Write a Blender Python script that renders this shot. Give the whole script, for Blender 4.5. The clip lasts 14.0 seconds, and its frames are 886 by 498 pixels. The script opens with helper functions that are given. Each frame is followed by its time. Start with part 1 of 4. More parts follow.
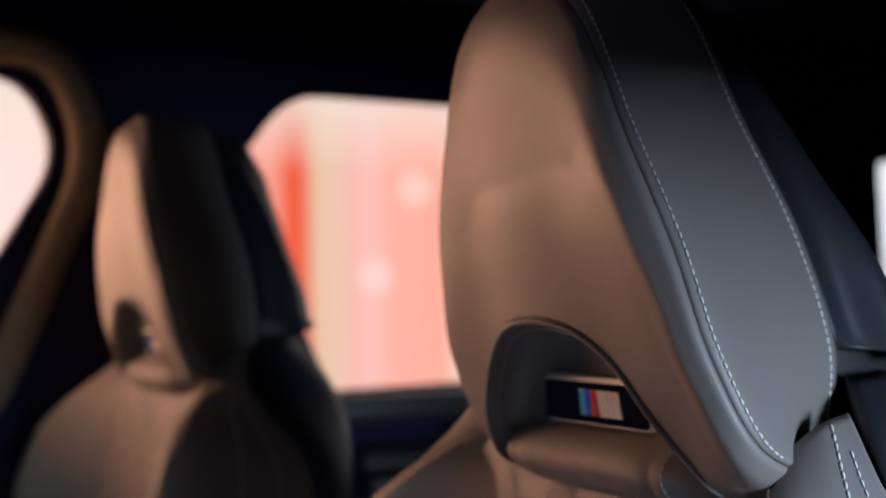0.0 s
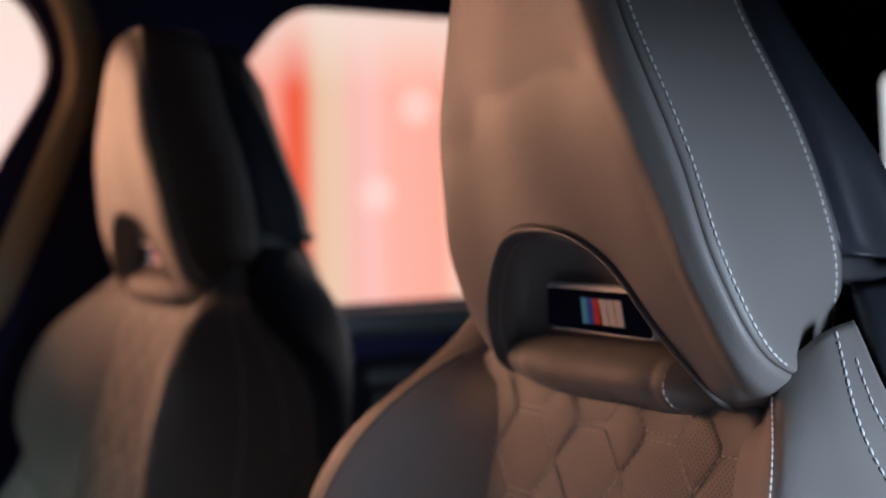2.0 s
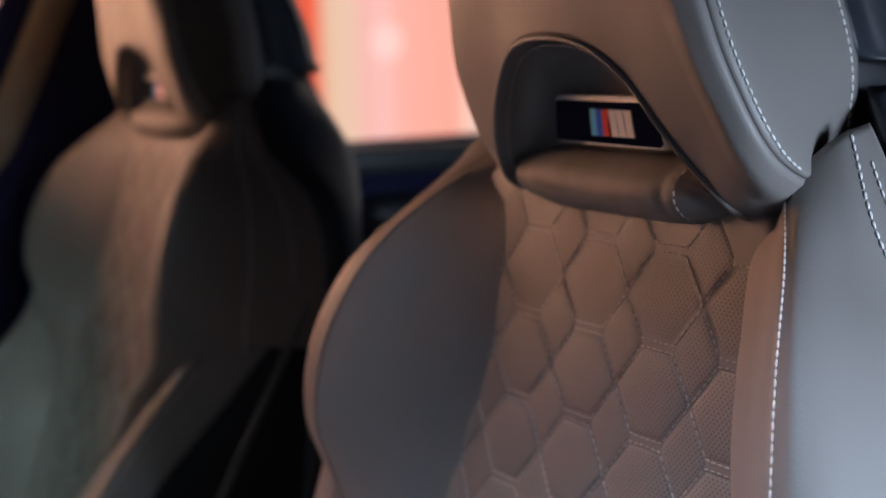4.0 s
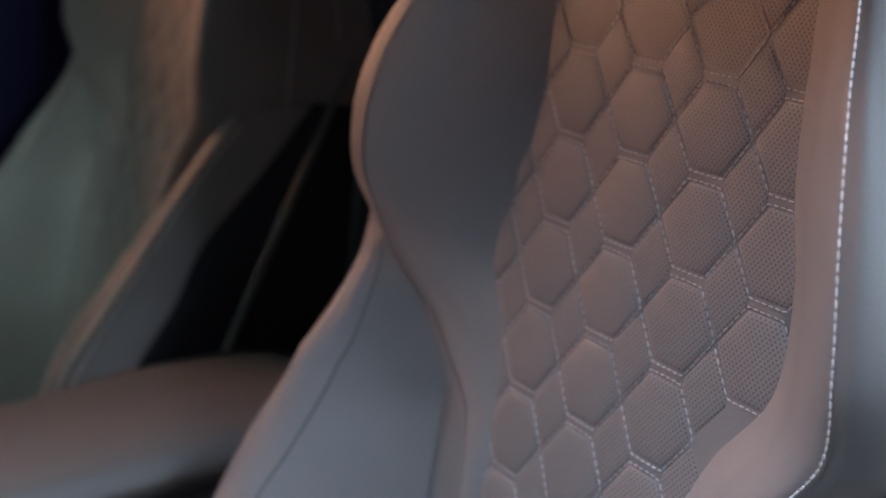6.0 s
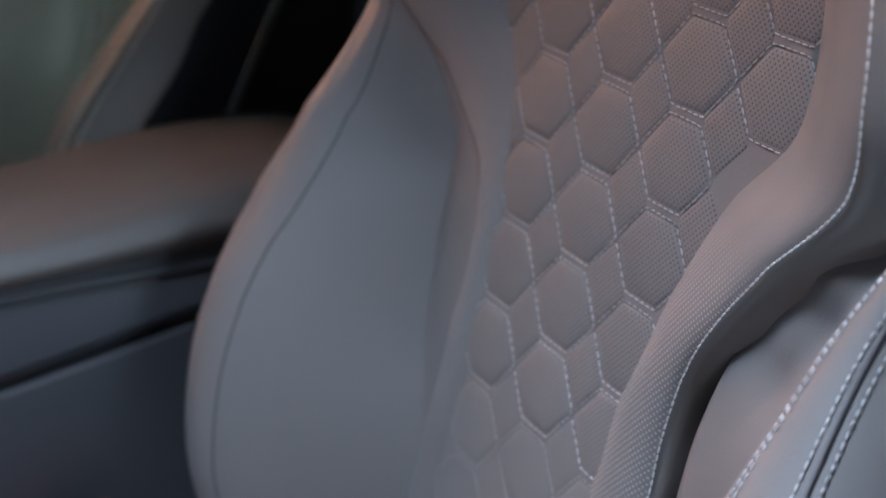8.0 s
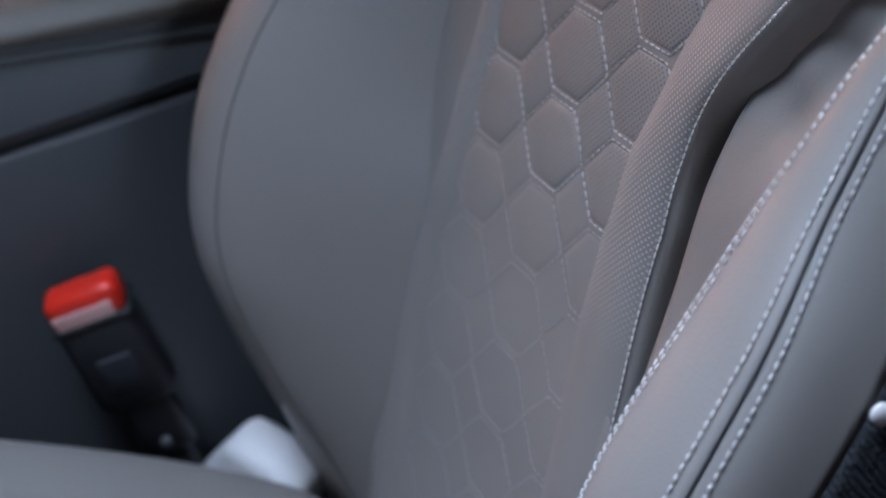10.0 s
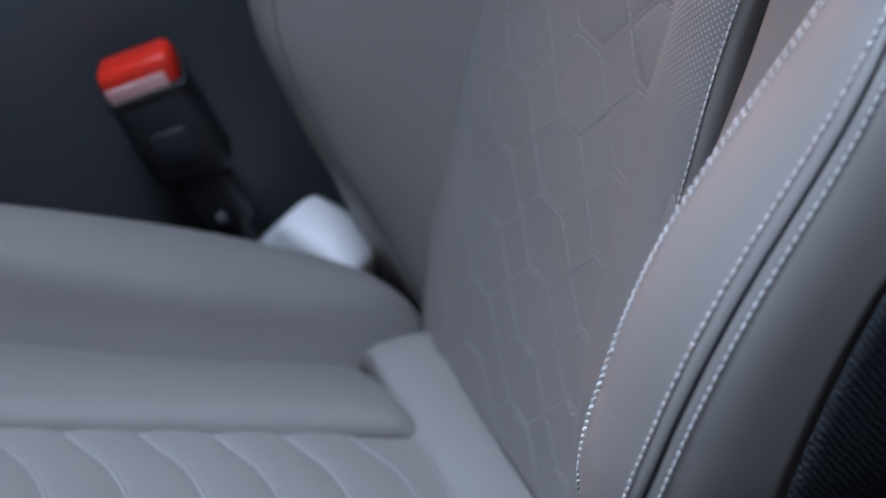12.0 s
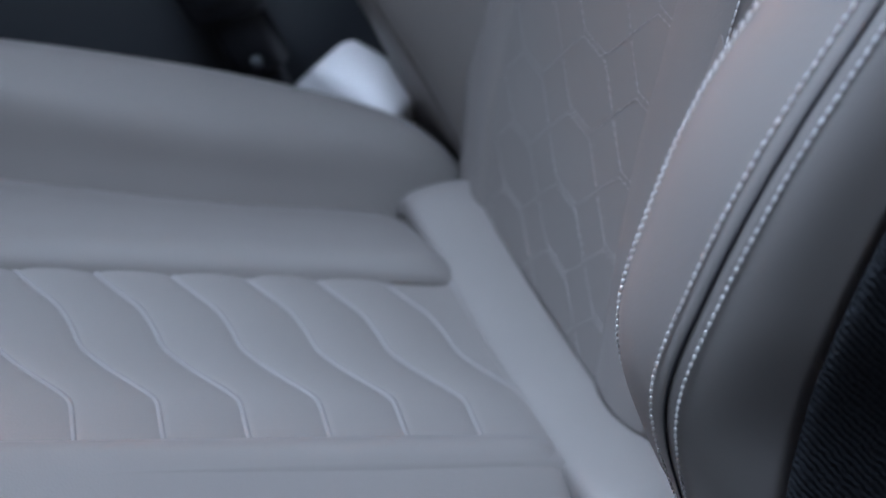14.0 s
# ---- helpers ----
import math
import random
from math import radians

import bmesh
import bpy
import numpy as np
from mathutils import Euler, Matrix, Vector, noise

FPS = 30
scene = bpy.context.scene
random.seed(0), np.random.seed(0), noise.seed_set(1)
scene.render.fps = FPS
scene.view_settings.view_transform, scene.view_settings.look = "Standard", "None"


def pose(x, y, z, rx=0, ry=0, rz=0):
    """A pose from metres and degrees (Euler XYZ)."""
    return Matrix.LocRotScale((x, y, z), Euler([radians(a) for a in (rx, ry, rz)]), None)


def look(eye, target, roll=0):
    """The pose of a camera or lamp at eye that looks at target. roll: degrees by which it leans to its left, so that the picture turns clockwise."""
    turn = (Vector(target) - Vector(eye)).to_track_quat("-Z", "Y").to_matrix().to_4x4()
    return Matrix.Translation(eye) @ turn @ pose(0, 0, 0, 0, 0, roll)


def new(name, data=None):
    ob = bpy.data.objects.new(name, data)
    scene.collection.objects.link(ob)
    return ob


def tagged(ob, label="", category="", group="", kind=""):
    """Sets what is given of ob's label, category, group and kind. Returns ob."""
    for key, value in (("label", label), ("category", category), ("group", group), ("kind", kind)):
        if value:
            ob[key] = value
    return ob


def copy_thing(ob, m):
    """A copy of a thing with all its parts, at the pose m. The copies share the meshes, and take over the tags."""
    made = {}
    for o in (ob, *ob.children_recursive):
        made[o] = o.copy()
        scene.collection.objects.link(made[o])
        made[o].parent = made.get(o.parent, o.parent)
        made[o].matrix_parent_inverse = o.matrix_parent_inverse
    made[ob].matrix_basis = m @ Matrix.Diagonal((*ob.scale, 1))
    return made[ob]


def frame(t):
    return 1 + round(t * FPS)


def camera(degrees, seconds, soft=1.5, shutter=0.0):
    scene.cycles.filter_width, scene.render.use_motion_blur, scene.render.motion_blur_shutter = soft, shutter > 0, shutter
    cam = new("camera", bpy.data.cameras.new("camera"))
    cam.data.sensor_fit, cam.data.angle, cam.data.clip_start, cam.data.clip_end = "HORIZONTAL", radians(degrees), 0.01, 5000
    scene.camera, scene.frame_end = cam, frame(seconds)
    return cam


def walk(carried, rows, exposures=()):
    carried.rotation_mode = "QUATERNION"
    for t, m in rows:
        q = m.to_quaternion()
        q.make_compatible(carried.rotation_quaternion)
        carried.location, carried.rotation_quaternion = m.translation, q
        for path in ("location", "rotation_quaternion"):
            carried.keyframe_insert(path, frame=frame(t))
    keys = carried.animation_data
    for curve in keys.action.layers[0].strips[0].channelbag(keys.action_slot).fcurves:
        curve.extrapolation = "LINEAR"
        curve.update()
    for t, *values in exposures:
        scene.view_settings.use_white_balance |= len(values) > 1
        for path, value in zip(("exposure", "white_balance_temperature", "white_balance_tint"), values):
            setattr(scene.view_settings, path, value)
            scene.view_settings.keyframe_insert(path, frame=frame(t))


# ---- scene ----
# camera: a slow tilt down along a car seat, seen through the open door
cam = camera(30.0, 14.0)
cam.data.dof.use_dof = True
cam.data.dof.focus_distance = 0.60
cam.data.dof.aperture_fstop = 8.5
ROWS = [
    (0.0, 0.6319, -0.4116, 1.1250, 62.79, 0.74, -0.90),
    (0.5, 0.6309, -0.4113, 1.1258, 62.79, 0.46, -0.86),
    (1.0, 0.6303, -0.4110, 1.1229, 62.80, 0.09, -0.85),
    (1.5, 0.6279, -0.4097, 1.1218, 62.83, -0.85, -0.86),
    (2.0, 0.6240, -0.4072, 1.1197, 62.89, -2.06, -0.90),
    (2.2, 0.6228, -0.4063, 1.1194, 62.93, -2.52, -0.91),
    (4.3, 0.6107, -0.3976, 1.0973, 63.59, -8.25, -1.45),
    (4.5, 0.6089, -0.3967, 1.0940, 63.74, -9.01, -1.45),
    (5.0, 0.6028, -0.3957, 1.0860, 64.26, -10.93, -1.45),
    (5.5, 0.5979, -0.3952, 1.0803, 64.74, -12.61, -1.45),
    (6.0, 0.5939, -0.3959, 1.0757, 65.02, -14.46, -1.42),
    (6.5, 0.5906, -0.3951, 1.0703, 65.14, -16.25, -1.43),
    (7.0, 0.5872, -0.3942, 1.0622, 65.26, -18.14, -1.41),
    (7.5, 0.5831, -0.3940, 1.0568, 65.30, -19.96, -1.38),
    (8.0, 0.5818, -0.3952, 1.0509, 65.33, -21.65, -1.34),
    (8.2, 0.5818, -0.3957, 1.0482, 65.36, -22.28, -1.32),
    (10.3, 0.5812, -0.3976, 1.0077, 65.79, -28.42, -0.42),
    (10.5, 0.5794, -0.3968, 1.0053, 65.96, -29.12, -0.40),
    (11.0, 0.5749, -0.3956, 0.9981, 66.46, -30.84, -0.46),
    (11.5, 0.5720, -0.3955, 0.9932, 67.17, -32.55, -0.59),
    (12.0, 0.5681, -0.3930, 0.9914, 68.02, -34.41, -0.57),
    (12.5, 0.5650, -0.3922, 0.9864, 68.74, -36.09, -0.64),
    (13.0, 0.5640, -0.3934, 0.9828, 69.26, -37.85, -0.73),
    (13.5, 0.5617, -0.3928, 0.9789, 69.45, -38.84, -0.77),
    (14.0, 0.5598, -0.3903, 0.9760, 69.68, -39.23, -0.79),
]
walk(cam, [(t, pose(x, y, z, 90 + pitch, 0, yaw) @ pose(0, 0, 0, 0, 0, roll)) for t, x, y, z, yaw, pitch, roll in ROWS])

# ---- light ----
world = bpy.data.worlds.new("sky")
scene.world = world
world.use_nodes = True
wn = world.node_tree
sky = wn.nodes.new("ShaderNodeTexSky")
sky.sky_type = "NISHITA"
sky.sun_disc = False
sky.sun_elevation, sky.sun_rotation = radians(35), radians(100)
wn.links.new(sky.outputs[0], wn.nodes["Background"].inputs[0])
wn.nodes["Background"].inputs[1].default_value = 0.012


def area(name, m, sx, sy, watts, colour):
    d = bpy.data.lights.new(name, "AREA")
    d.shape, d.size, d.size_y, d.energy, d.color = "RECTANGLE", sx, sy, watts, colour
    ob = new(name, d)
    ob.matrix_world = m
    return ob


# daylight as added lamps: cool overhead and beside the driver door, warm street light in the far front window
# made-up overhead lamp, shining in through an opening cut in the lining
area("overhead_fill", look((0.07, -0.70, 2.35), (0.06, -0.54, 0.50)), 0.66, 0.6, 94.0, (0.60, 0.747, 1.0))
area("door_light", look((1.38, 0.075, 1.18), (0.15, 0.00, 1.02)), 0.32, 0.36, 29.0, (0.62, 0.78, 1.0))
# narrow unseen lamp, added to brighten the passenger seat from the windscreen side
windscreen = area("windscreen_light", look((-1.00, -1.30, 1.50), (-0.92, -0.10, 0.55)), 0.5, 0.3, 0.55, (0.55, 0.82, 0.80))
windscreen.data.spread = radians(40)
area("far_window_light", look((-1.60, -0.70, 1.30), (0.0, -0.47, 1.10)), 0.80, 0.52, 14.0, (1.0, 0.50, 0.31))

# ---- materials ----
def mat(name):
    m = bpy.data.materials.new(name)
    m.use_nodes = True
    nt = m.node_tree
    return m, nt, nt.nodes["Principled BSDF"], nt.links


def leather(name, colour, rough=0.42, grain=900.0, bump=0.12, spread=0.10):
    """Fine-grained leather: cell grain, soft blotches, slight creases."""
    m, nt, b, L = mat(name)
    co = nt.nodes.new("ShaderNodeTexCoord")
    vo = nt.nodes.new("ShaderNodeTexVoronoi")
    vo.inputs["Scale"].default_value = grain
    no = nt.nodes.new("ShaderNodeTexNoise")
    no.inputs["Scale"].default_value, no.inputs["Detail"].default_value = 28.0, 6.0
    big = nt.nodes.new("ShaderNodeTexNoise")
    big.inputs["Scale"].default_value, big.inputs["Detail"].default_value = 7.0, 3.0
    ramp = nt.nodes.new("ShaderNodeMix")
    ramp.data_type = "RGBA"
    ramp.inputs["A"].default_value = (*[c * (1 - spread) for c in colour], 1)
    ramp.inputs["B"].default_value = (*[min(1, c * (1 + spread)) for c in colour], 1)
    add = nt.nodes.new("ShaderNodeMath")
    add.operation = "ADD"
    bp = nt.nodes.new("ShaderNodeBump")
    bp.inputs["Strength"].default_value, bp.inputs["Distance"].default_value = bump, 0.0006
    mr = nt.nodes.new("ShaderNodeMapRange")
    mr.inputs["To Min"].default_value, mr.inputs["To Max"].default_value = rough - 0.06, rough + 0.10
    for n in (vo, no, big):
        L.new(co.outputs["Object"], n.inputs["Vector"])
    L.new(big.outputs["Fac"], ramp.inputs["Factor"])
    L.new(ramp.outputs["Result"], b.inputs["Base Color"])
    L.new(vo.outputs["Distance"], add.inputs[0])
    L.new(no.outputs["Fac"], add.inputs[1])
    L.new(add.outputs[0], bp.inputs["Height"])
    L.new(bp.outputs[0], b.inputs["Normal"])
    L.new(no.outputs["Fac"], mr.inputs["Value"])
    L.new(mr.outputs[0], b.inputs["Roughness"])
    return m


def plain(name, colour, rough=0.5, metal=0.0, bump=0.0, scale=300.0, emit=0.0):
    m, nt, b, L = mat(name)
    b.inputs["Base Color"].default_value = (*colour, 1)
    b.inputs["Roughness"].default_value, b.inputs["Metallic"].default_value = rough, metal
    if bump:
        co = nt.nodes.new("ShaderNodeTexCoord")
        no = nt.nodes.new("ShaderNodeTexNoise")
        no.inputs["Scale"].default_value, no.inputs["Detail"].default_value = scale, 5.0
        bp = nt.nodes.new("ShaderNodeBump")
        bp.inputs["Strength"].default_value, bp.inputs["Distance"].default_value = bump, 0.001
        L.new(co.outputs["Object"], no.inputs["Vector"])
        L.new(no.outputs["Fac"], bp.inputs["Height"])
        L.new(bp.outputs[0], b.inputs["Normal"])
    if emit:
        b.inputs["Emission Color"].default_value, b.inputs["Emission Strength"].default_value = (*colour, 1), emit
    return m


GREY = leather("grey_leather", (0.225, 0.205, 0.195), rough=0.47)
DARK = leather("dark_leather", (0.20, 0.18, 0.172), bump=0.08)
ROLL = leather("soft_leather", (0.22, 0.20, 0.19), rough=0.58)
PANEL = leather("panel_leather", (0.22, 0.20, 0.19), rough=0.5)


def perforated(name, colour, pitch=0.0021, top=9.0, dot=(0.135, 0.123, 0.117), bottom=-9.0):
    """Leather with a lattice of small punched holes."""
    m = leather(name, colour, rough=0.5)
    nt = m.node_tree
    L, b = nt.links, nt.nodes["Principled BSDF"]
    co = nt.nodes.new("ShaderNodeTexCoord")
    mp = nt.nodes.new("ShaderNodeMapping")
    mp.inputs["Rotation"].default_value = (0, radians(45), 0)
    mp.inputs["Scale"].default_value = (1 / pitch, 0.0, 1 / pitch)
    vo = nt.nodes.new("ShaderNodeTexVoronoi")
    vo.inputs["Scale"].default_value, vo.inputs["Randomness"].default_value = 1.0, 0.0
    mr = nt.nodes.new("ShaderNodeMapRange")
    mr.inputs["From Min"].default_value, mr.inputs["From Max"].default_value = 0.16, 0.30
    mix = nt.nodes.new("ShaderNodeMix")
    mix.data_type = "RGBA"
    mix.inputs["A"].default_value = (*dot, 1)
    bp = nt.nodes.new("ShaderNodeBump")
    bp.inputs["Strength"].default_value, bp.inputs["Distance"].default_value = 0.4, 0.0005
    L.new(co.outputs["Object"], mp.inputs["Vector"])
    L.new(mp.outputs[0], vo.inputs["Vector"])
    L.new(vo.outputs["Distance"], mr.inputs["Value"])
    # holes only below the height top, thinning out upwards
    sep = nt.nodes.new("ShaderNodeSeparateXYZ")
    L.new(co.outputs["Object"], sep.inputs[0])
    fade = nt.nodes.new("ShaderNodeMapRange")
    fade.inputs["From Min"].default_value, fade.inputs["From Max"].default_value = top - 0.03, top
    L.new(sep.outputs["Z"], fade.inputs["Value"])
    sink = nt.nodes.new("ShaderNodeMapRange")
    sink.inputs["From Min"].default_value, sink.inputs["From Max"].default_value = bottom, bottom + 0.05
    sink.inputs["To Min"].default_value, sink.inputs["To Max"].default_value = 1.0, 0.0
    L.new(sep.outputs["Z"], sink.inputs["Value"])
    ends = nt.nodes.new("ShaderNodeMath")
    ends.operation = "MAXIMUM"
    L.new(fade.outputs[0], ends.inputs[0])
    L.new(sink.outputs[0], ends.inputs[1])
    # on a mapped skin, only as far as its seam
    suv = nt.nodes.new("ShaderNodeSeparateXYZ")
    L.new(co.outputs["UV"], suv.inputs[0])
    beyond = nt.nodes.new("ShaderNodeMapRange")
    beyond.inputs["From Min"].default_value, beyond.inputs["From Max"].default_value = 0.93, 0.97
    L.new(suv.outputs["X"], beyond.inputs["Value"])
    plain_skin = nt.nodes.new("ShaderNodeMath")
    plain_skin.operation = "MAXIMUM"
    L.new(ends.outputs[0], plain_skin.inputs[0])
    L.new(beyond.outputs[0], plain_skin.inputs[1])
    mx = nt.nodes.new("ShaderNodeMath")
    mx.operation = "MAXIMUM"
    L.new(mr.outputs[0], mx.inputs[0])
    L.new(plain_skin.outputs[0], mx.inputs[1])
    # and none on the flanks, where the skin turns away
    geo = nt.nodes.new("ShaderNodeNewGeometry")
    sn = nt.nodes.new("ShaderNodeSeparateXYZ")
    L.new(geo.outputs["Normal"], sn.inputs[0])
    turn = nt.nodes.new("ShaderNodeMapRange")
    turn.inputs["From Min"].default_value, turn.inputs["From Max"].default_value = 0.55, 0.70
    turn.inputs["To Min"].default_value, turn.inputs["To Max"].default_value = 0.0, 1.0
    ab = nt.nodes.new("ShaderNodeMath")
    ab.operation = "ABSOLUTE"
    L.new(sn.outputs["X"], ab.inputs[0])
    L.new(ab.outputs[0], turn.inputs["Value"])
    mz = nt.nodes.new("ShaderNodeMath")
    mz.operation = "MAXIMUM"
    L.new(mx.outputs[0], mz.inputs[0])
    L.new(turn.outputs[0], mz.inputs[1])
    mr = mz
    L.new(mr.outputs[0], mix.inputs["Factor"])
    old = b.inputs["Base Color"].links[0].from_socket
    L.new(old, mix.inputs["B"])
    L.new(mix.outputs["Result"], b.inputs["Base Color"])
    L.new(b.inputs["Normal"].links[0].from_socket, bp.inputs["Normal"])
    L.new(mr.outputs[0], bp.inputs["Height"])
    L.new(bp.outputs[0], b.inputs["Normal"])
    return m


PERF = perforated("perforated_leather", (0.225, 0.205, 0.195), dot=(0.095, 0.086, 0.082), bottom=0.70)
PERFBAND = perforated("perforated_band_leather", (0.225, 0.205, 0.195), 0.0022, 0.835, (0.43, 0.40, 0.38), 0.66)


def knit(name):
    """Black knitted cloth: fine ribs with small loops."""
    m, nt, b, L = mat(name)
    b.inputs["Base Color"].default_value, b.inputs["Roughness"].default_value = (0.019, 0.022, 0.028, 1), 0.85
    co = nt.nodes.new("ShaderNodeTexCoord")
    wv = nt.nodes.new("ShaderNodeTexWave")
    wv.wave_type, wv.bands_direction = "BANDS", "DIAGONAL"
    wv.inputs["Scale"].default_value, wv.inputs["Distortion"].default_value = 190.0, 3.0
    vo = nt.nodes.new("ShaderNodeTexVoronoi")
    vo.inputs["Scale"].default_value = 500.0
    ad = nt.nodes.new("ShaderNodeMath")
    bp = nt.nodes.new("ShaderNodeBump")
    bp.inputs["Strength"].default_value, bp.inputs["Distance"].default_value = 0.6, 0.0012
    L.new(co.outputs["Object"], wv.inputs["Vector"])
    L.new(co.outputs["Object"], vo.inputs["Vector"])
    L.new(wv.outputs["Fac"], ad.inputs[0])
    L.new(vo.outputs["Distance"], ad.inputs[1])
    L.new(ad.outputs[0], bp.inputs["Height"])
    L.new(bp.outputs[0], b.inputs["Normal"])
    return m


KNIT = knit("black_knit_cloth")


def glass(name):
    m, nt, b, L = mat(name)
    b.inputs["Base Color"].default_value, b.inputs["Roughness"].default_value = (1, 1, 1, 1), 0.0
    b.inputs["Transmission Weight"].default_value, b.inputs["IOR"].default_value = 1.0, 1.02
    return m


GLASS = glass("window_glass")


def street(name):
    """A far building front, its sunlight put in as glow: upright bands of red, cream and pink, paler above, with two
    round lit windows.
    """
    m, nt, b, L = mat(name)
    co = nt.nodes.new("ShaderNodeTexCoord")
    sp = nt.nodes.new("ShaderNodeSeparateXYZ")
    L.new(co.outputs["Object"], sp.inputs[0])
    ry = nt.nodes.new("ShaderNodeMapRange")
    ry.inputs["From Min"].default_value, ry.inputs["From Max"].default_value = 0.0, 8.0
    L.new(sp.outputs["Y"], ry.inputs["Value"])
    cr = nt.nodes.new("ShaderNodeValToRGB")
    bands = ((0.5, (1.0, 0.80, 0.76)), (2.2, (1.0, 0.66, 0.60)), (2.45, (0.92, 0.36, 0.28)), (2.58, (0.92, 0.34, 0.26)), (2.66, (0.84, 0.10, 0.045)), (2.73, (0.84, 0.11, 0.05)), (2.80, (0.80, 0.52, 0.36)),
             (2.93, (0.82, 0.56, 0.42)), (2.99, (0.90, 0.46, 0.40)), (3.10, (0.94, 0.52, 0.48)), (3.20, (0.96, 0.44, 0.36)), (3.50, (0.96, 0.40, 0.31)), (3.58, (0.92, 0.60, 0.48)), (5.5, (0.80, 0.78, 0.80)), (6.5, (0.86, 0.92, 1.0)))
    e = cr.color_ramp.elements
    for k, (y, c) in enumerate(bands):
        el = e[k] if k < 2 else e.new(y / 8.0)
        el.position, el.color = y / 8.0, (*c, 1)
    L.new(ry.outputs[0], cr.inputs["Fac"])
    rz = nt.nodes.new("ShaderNodeMapRange")
    rz.inputs["From Min"].default_value, rz.inputs["From Max"].default_value = 1.62, 1.95
    rz.inputs["To Max"].default_value = 0.75
    L.new(sp.outputs["Z"], rz.inputs["Value"])
    mx = nt.nodes.new("ShaderNodeMix")
    mx.data_type = "RGBA"
    mx.inputs["B"].default_value = (0.88, 0.72, 0.63, 1)
    L.new(rz.outputs[0], mx.inputs["Factor"])
    L.new(cr.outputs["Color"], mx.inputs["A"])
    last = mx.outputs["Result"]
    for y, z in ((3.357, 1.546), (3.125, 1.10)):
        vd = nt.nodes.new("ShaderNodeVectorMath")
        vd.operation = "DISTANCE"
        vd.inputs[1].default_value = (-7.0, y, z)
        L.new(co.outputs["Object"], vd.inputs[0])
        r = nt.nodes.new("ShaderNodeMapRange")
        r.inputs["From Min"].default_value, r.inputs["From Max"].default_value = 0.07, 0.11
        r.inputs["To Min"].default_value, r.inputs["To Max"].default_value = 0.6, 0.0
        L.new(vd.outputs["Value"], r.inputs["Value"])
        m2 = nt.nodes.new("ShaderNodeMix")
        m2.data_type = "RGBA"
        m2.inputs["B"].default_value = (1.0, 0.72, 0.66, 1)
        L.new(r.outputs[0], m2.inputs["Factor"])
        L.new(last, m2.inputs["A"])
        last = m2.outputs["Result"]
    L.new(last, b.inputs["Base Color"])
    # daylight on the front is put in as emission of its band colours
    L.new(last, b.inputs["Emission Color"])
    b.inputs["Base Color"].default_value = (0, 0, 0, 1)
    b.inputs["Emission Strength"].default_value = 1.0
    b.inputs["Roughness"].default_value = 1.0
    return m


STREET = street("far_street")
RAIL = plain("dark_grey_plastic", (0.06, 0.065, 0.07), 0.4, bump=0.1, scale=800)
REDLINE = plain("dark_red_trim", (0.12, 0.01, 0.02), 0.4)
BELT = plain("belt_webbing", (0.05, 0.05, 0.055), 0.6, bump=0.6, scale=1200)
STRAP = plain("grey_webbing", (0.16, 0.17, 0.17), 0.7, bump=0.6, scale=1200)
# pale pink for the highlight painted on the buckle's button
PINK = plain("pale_pink_highlight", (0.85, 0.50, 0.46), 0.5)
GROUND = plain("asphalt", (0.055, 0.055, 0.058), 0.9, bump=0.5, scale=140)
DARKBENCH = leather("black_leather", (0.03, 0.03, 0.033))
ARMREST = leather("armrest_leather", (0.150, 0.137, 0.124), rough=0.5)
CONSOLE = leather("console_trim", (0.072, 0.077, 0.086), rough=0.45, bump=0.06)
QTHREAD = plain("quilting_thread", (0.46, 0.43, 0.42), 0.6)
SEAM = plain("dark_thread", (0.10, 0.092, 0.088), 0.7)
CORD = plain("quilting_cord", (0.245, 0.226, 0.22), 0.65)
SKY_BLUE = plain("sky_blue_enamel", (0.05, 0.58, 1.0), 0.3)
MID_BLUE = plain("blue_enamel", (0.0, 0.10, 0.90), 0.3)
PALE = plain("pale_enamel", (0.90, 0.85, 0.80), 0.3)

SHELL = plain("black_shell_plastic", (0.026, 0.029, 0.038), 0.5, bump=0.15, scale=900)
BLACK = plain("black_plastic", (0.021, 0.021, 0.025), 0.45, bump=0.1, scale=700)
LINER = plain("roof_liner_cloth", (0.011, 0.011, 0.062), 0.95, bump=0.4, scale=1200)
NAVY = plain("dark_navy_trim", (0.009, 0.009, 0.055), 0.8, bump=0.2, scale=900)
CARPET = plain("black_carpet", (0.038, 0.041, 0.048), 0.95, bump=1.0, scale=900)
THREAD = plain("white_thread", (0.70, 0.69, 0.68), 0.6, bump=0.2, scale=3000)
CHROME = plain("satin_chrome", (0.92, 0.92, 0.92), 0.35, 0.2)
GLOSS = plain("gloss_black", (0.006, 0.007, 0.012), 0.08)
RED = plain("red_plastic", (0.80, 0.030, 0.015), 0.3)
BEIGE = plain("beige_trim_cloth", (0.33, 0.26, 0.17), 0.8, bump=0.4, scale=1500)
WHITE = plain("pale_plastic", (0.80, 0.78, 0.78), 0.5, bump=0.1, scale=500)

# ---- mesh helpers ----
def chord(P):
    """Knots from 0 to 1 along the first axis of P, by the mean square root of the chords."""
    d = np.sqrt(np.linalg.norm(np.diff(P, axis=0), axis=-1))
    d = d.reshape(len(P) - 1, -1).mean(1) + 1e-9
    k = np.concatenate([[0], np.cumsum(d)])
    return k / k[-1]


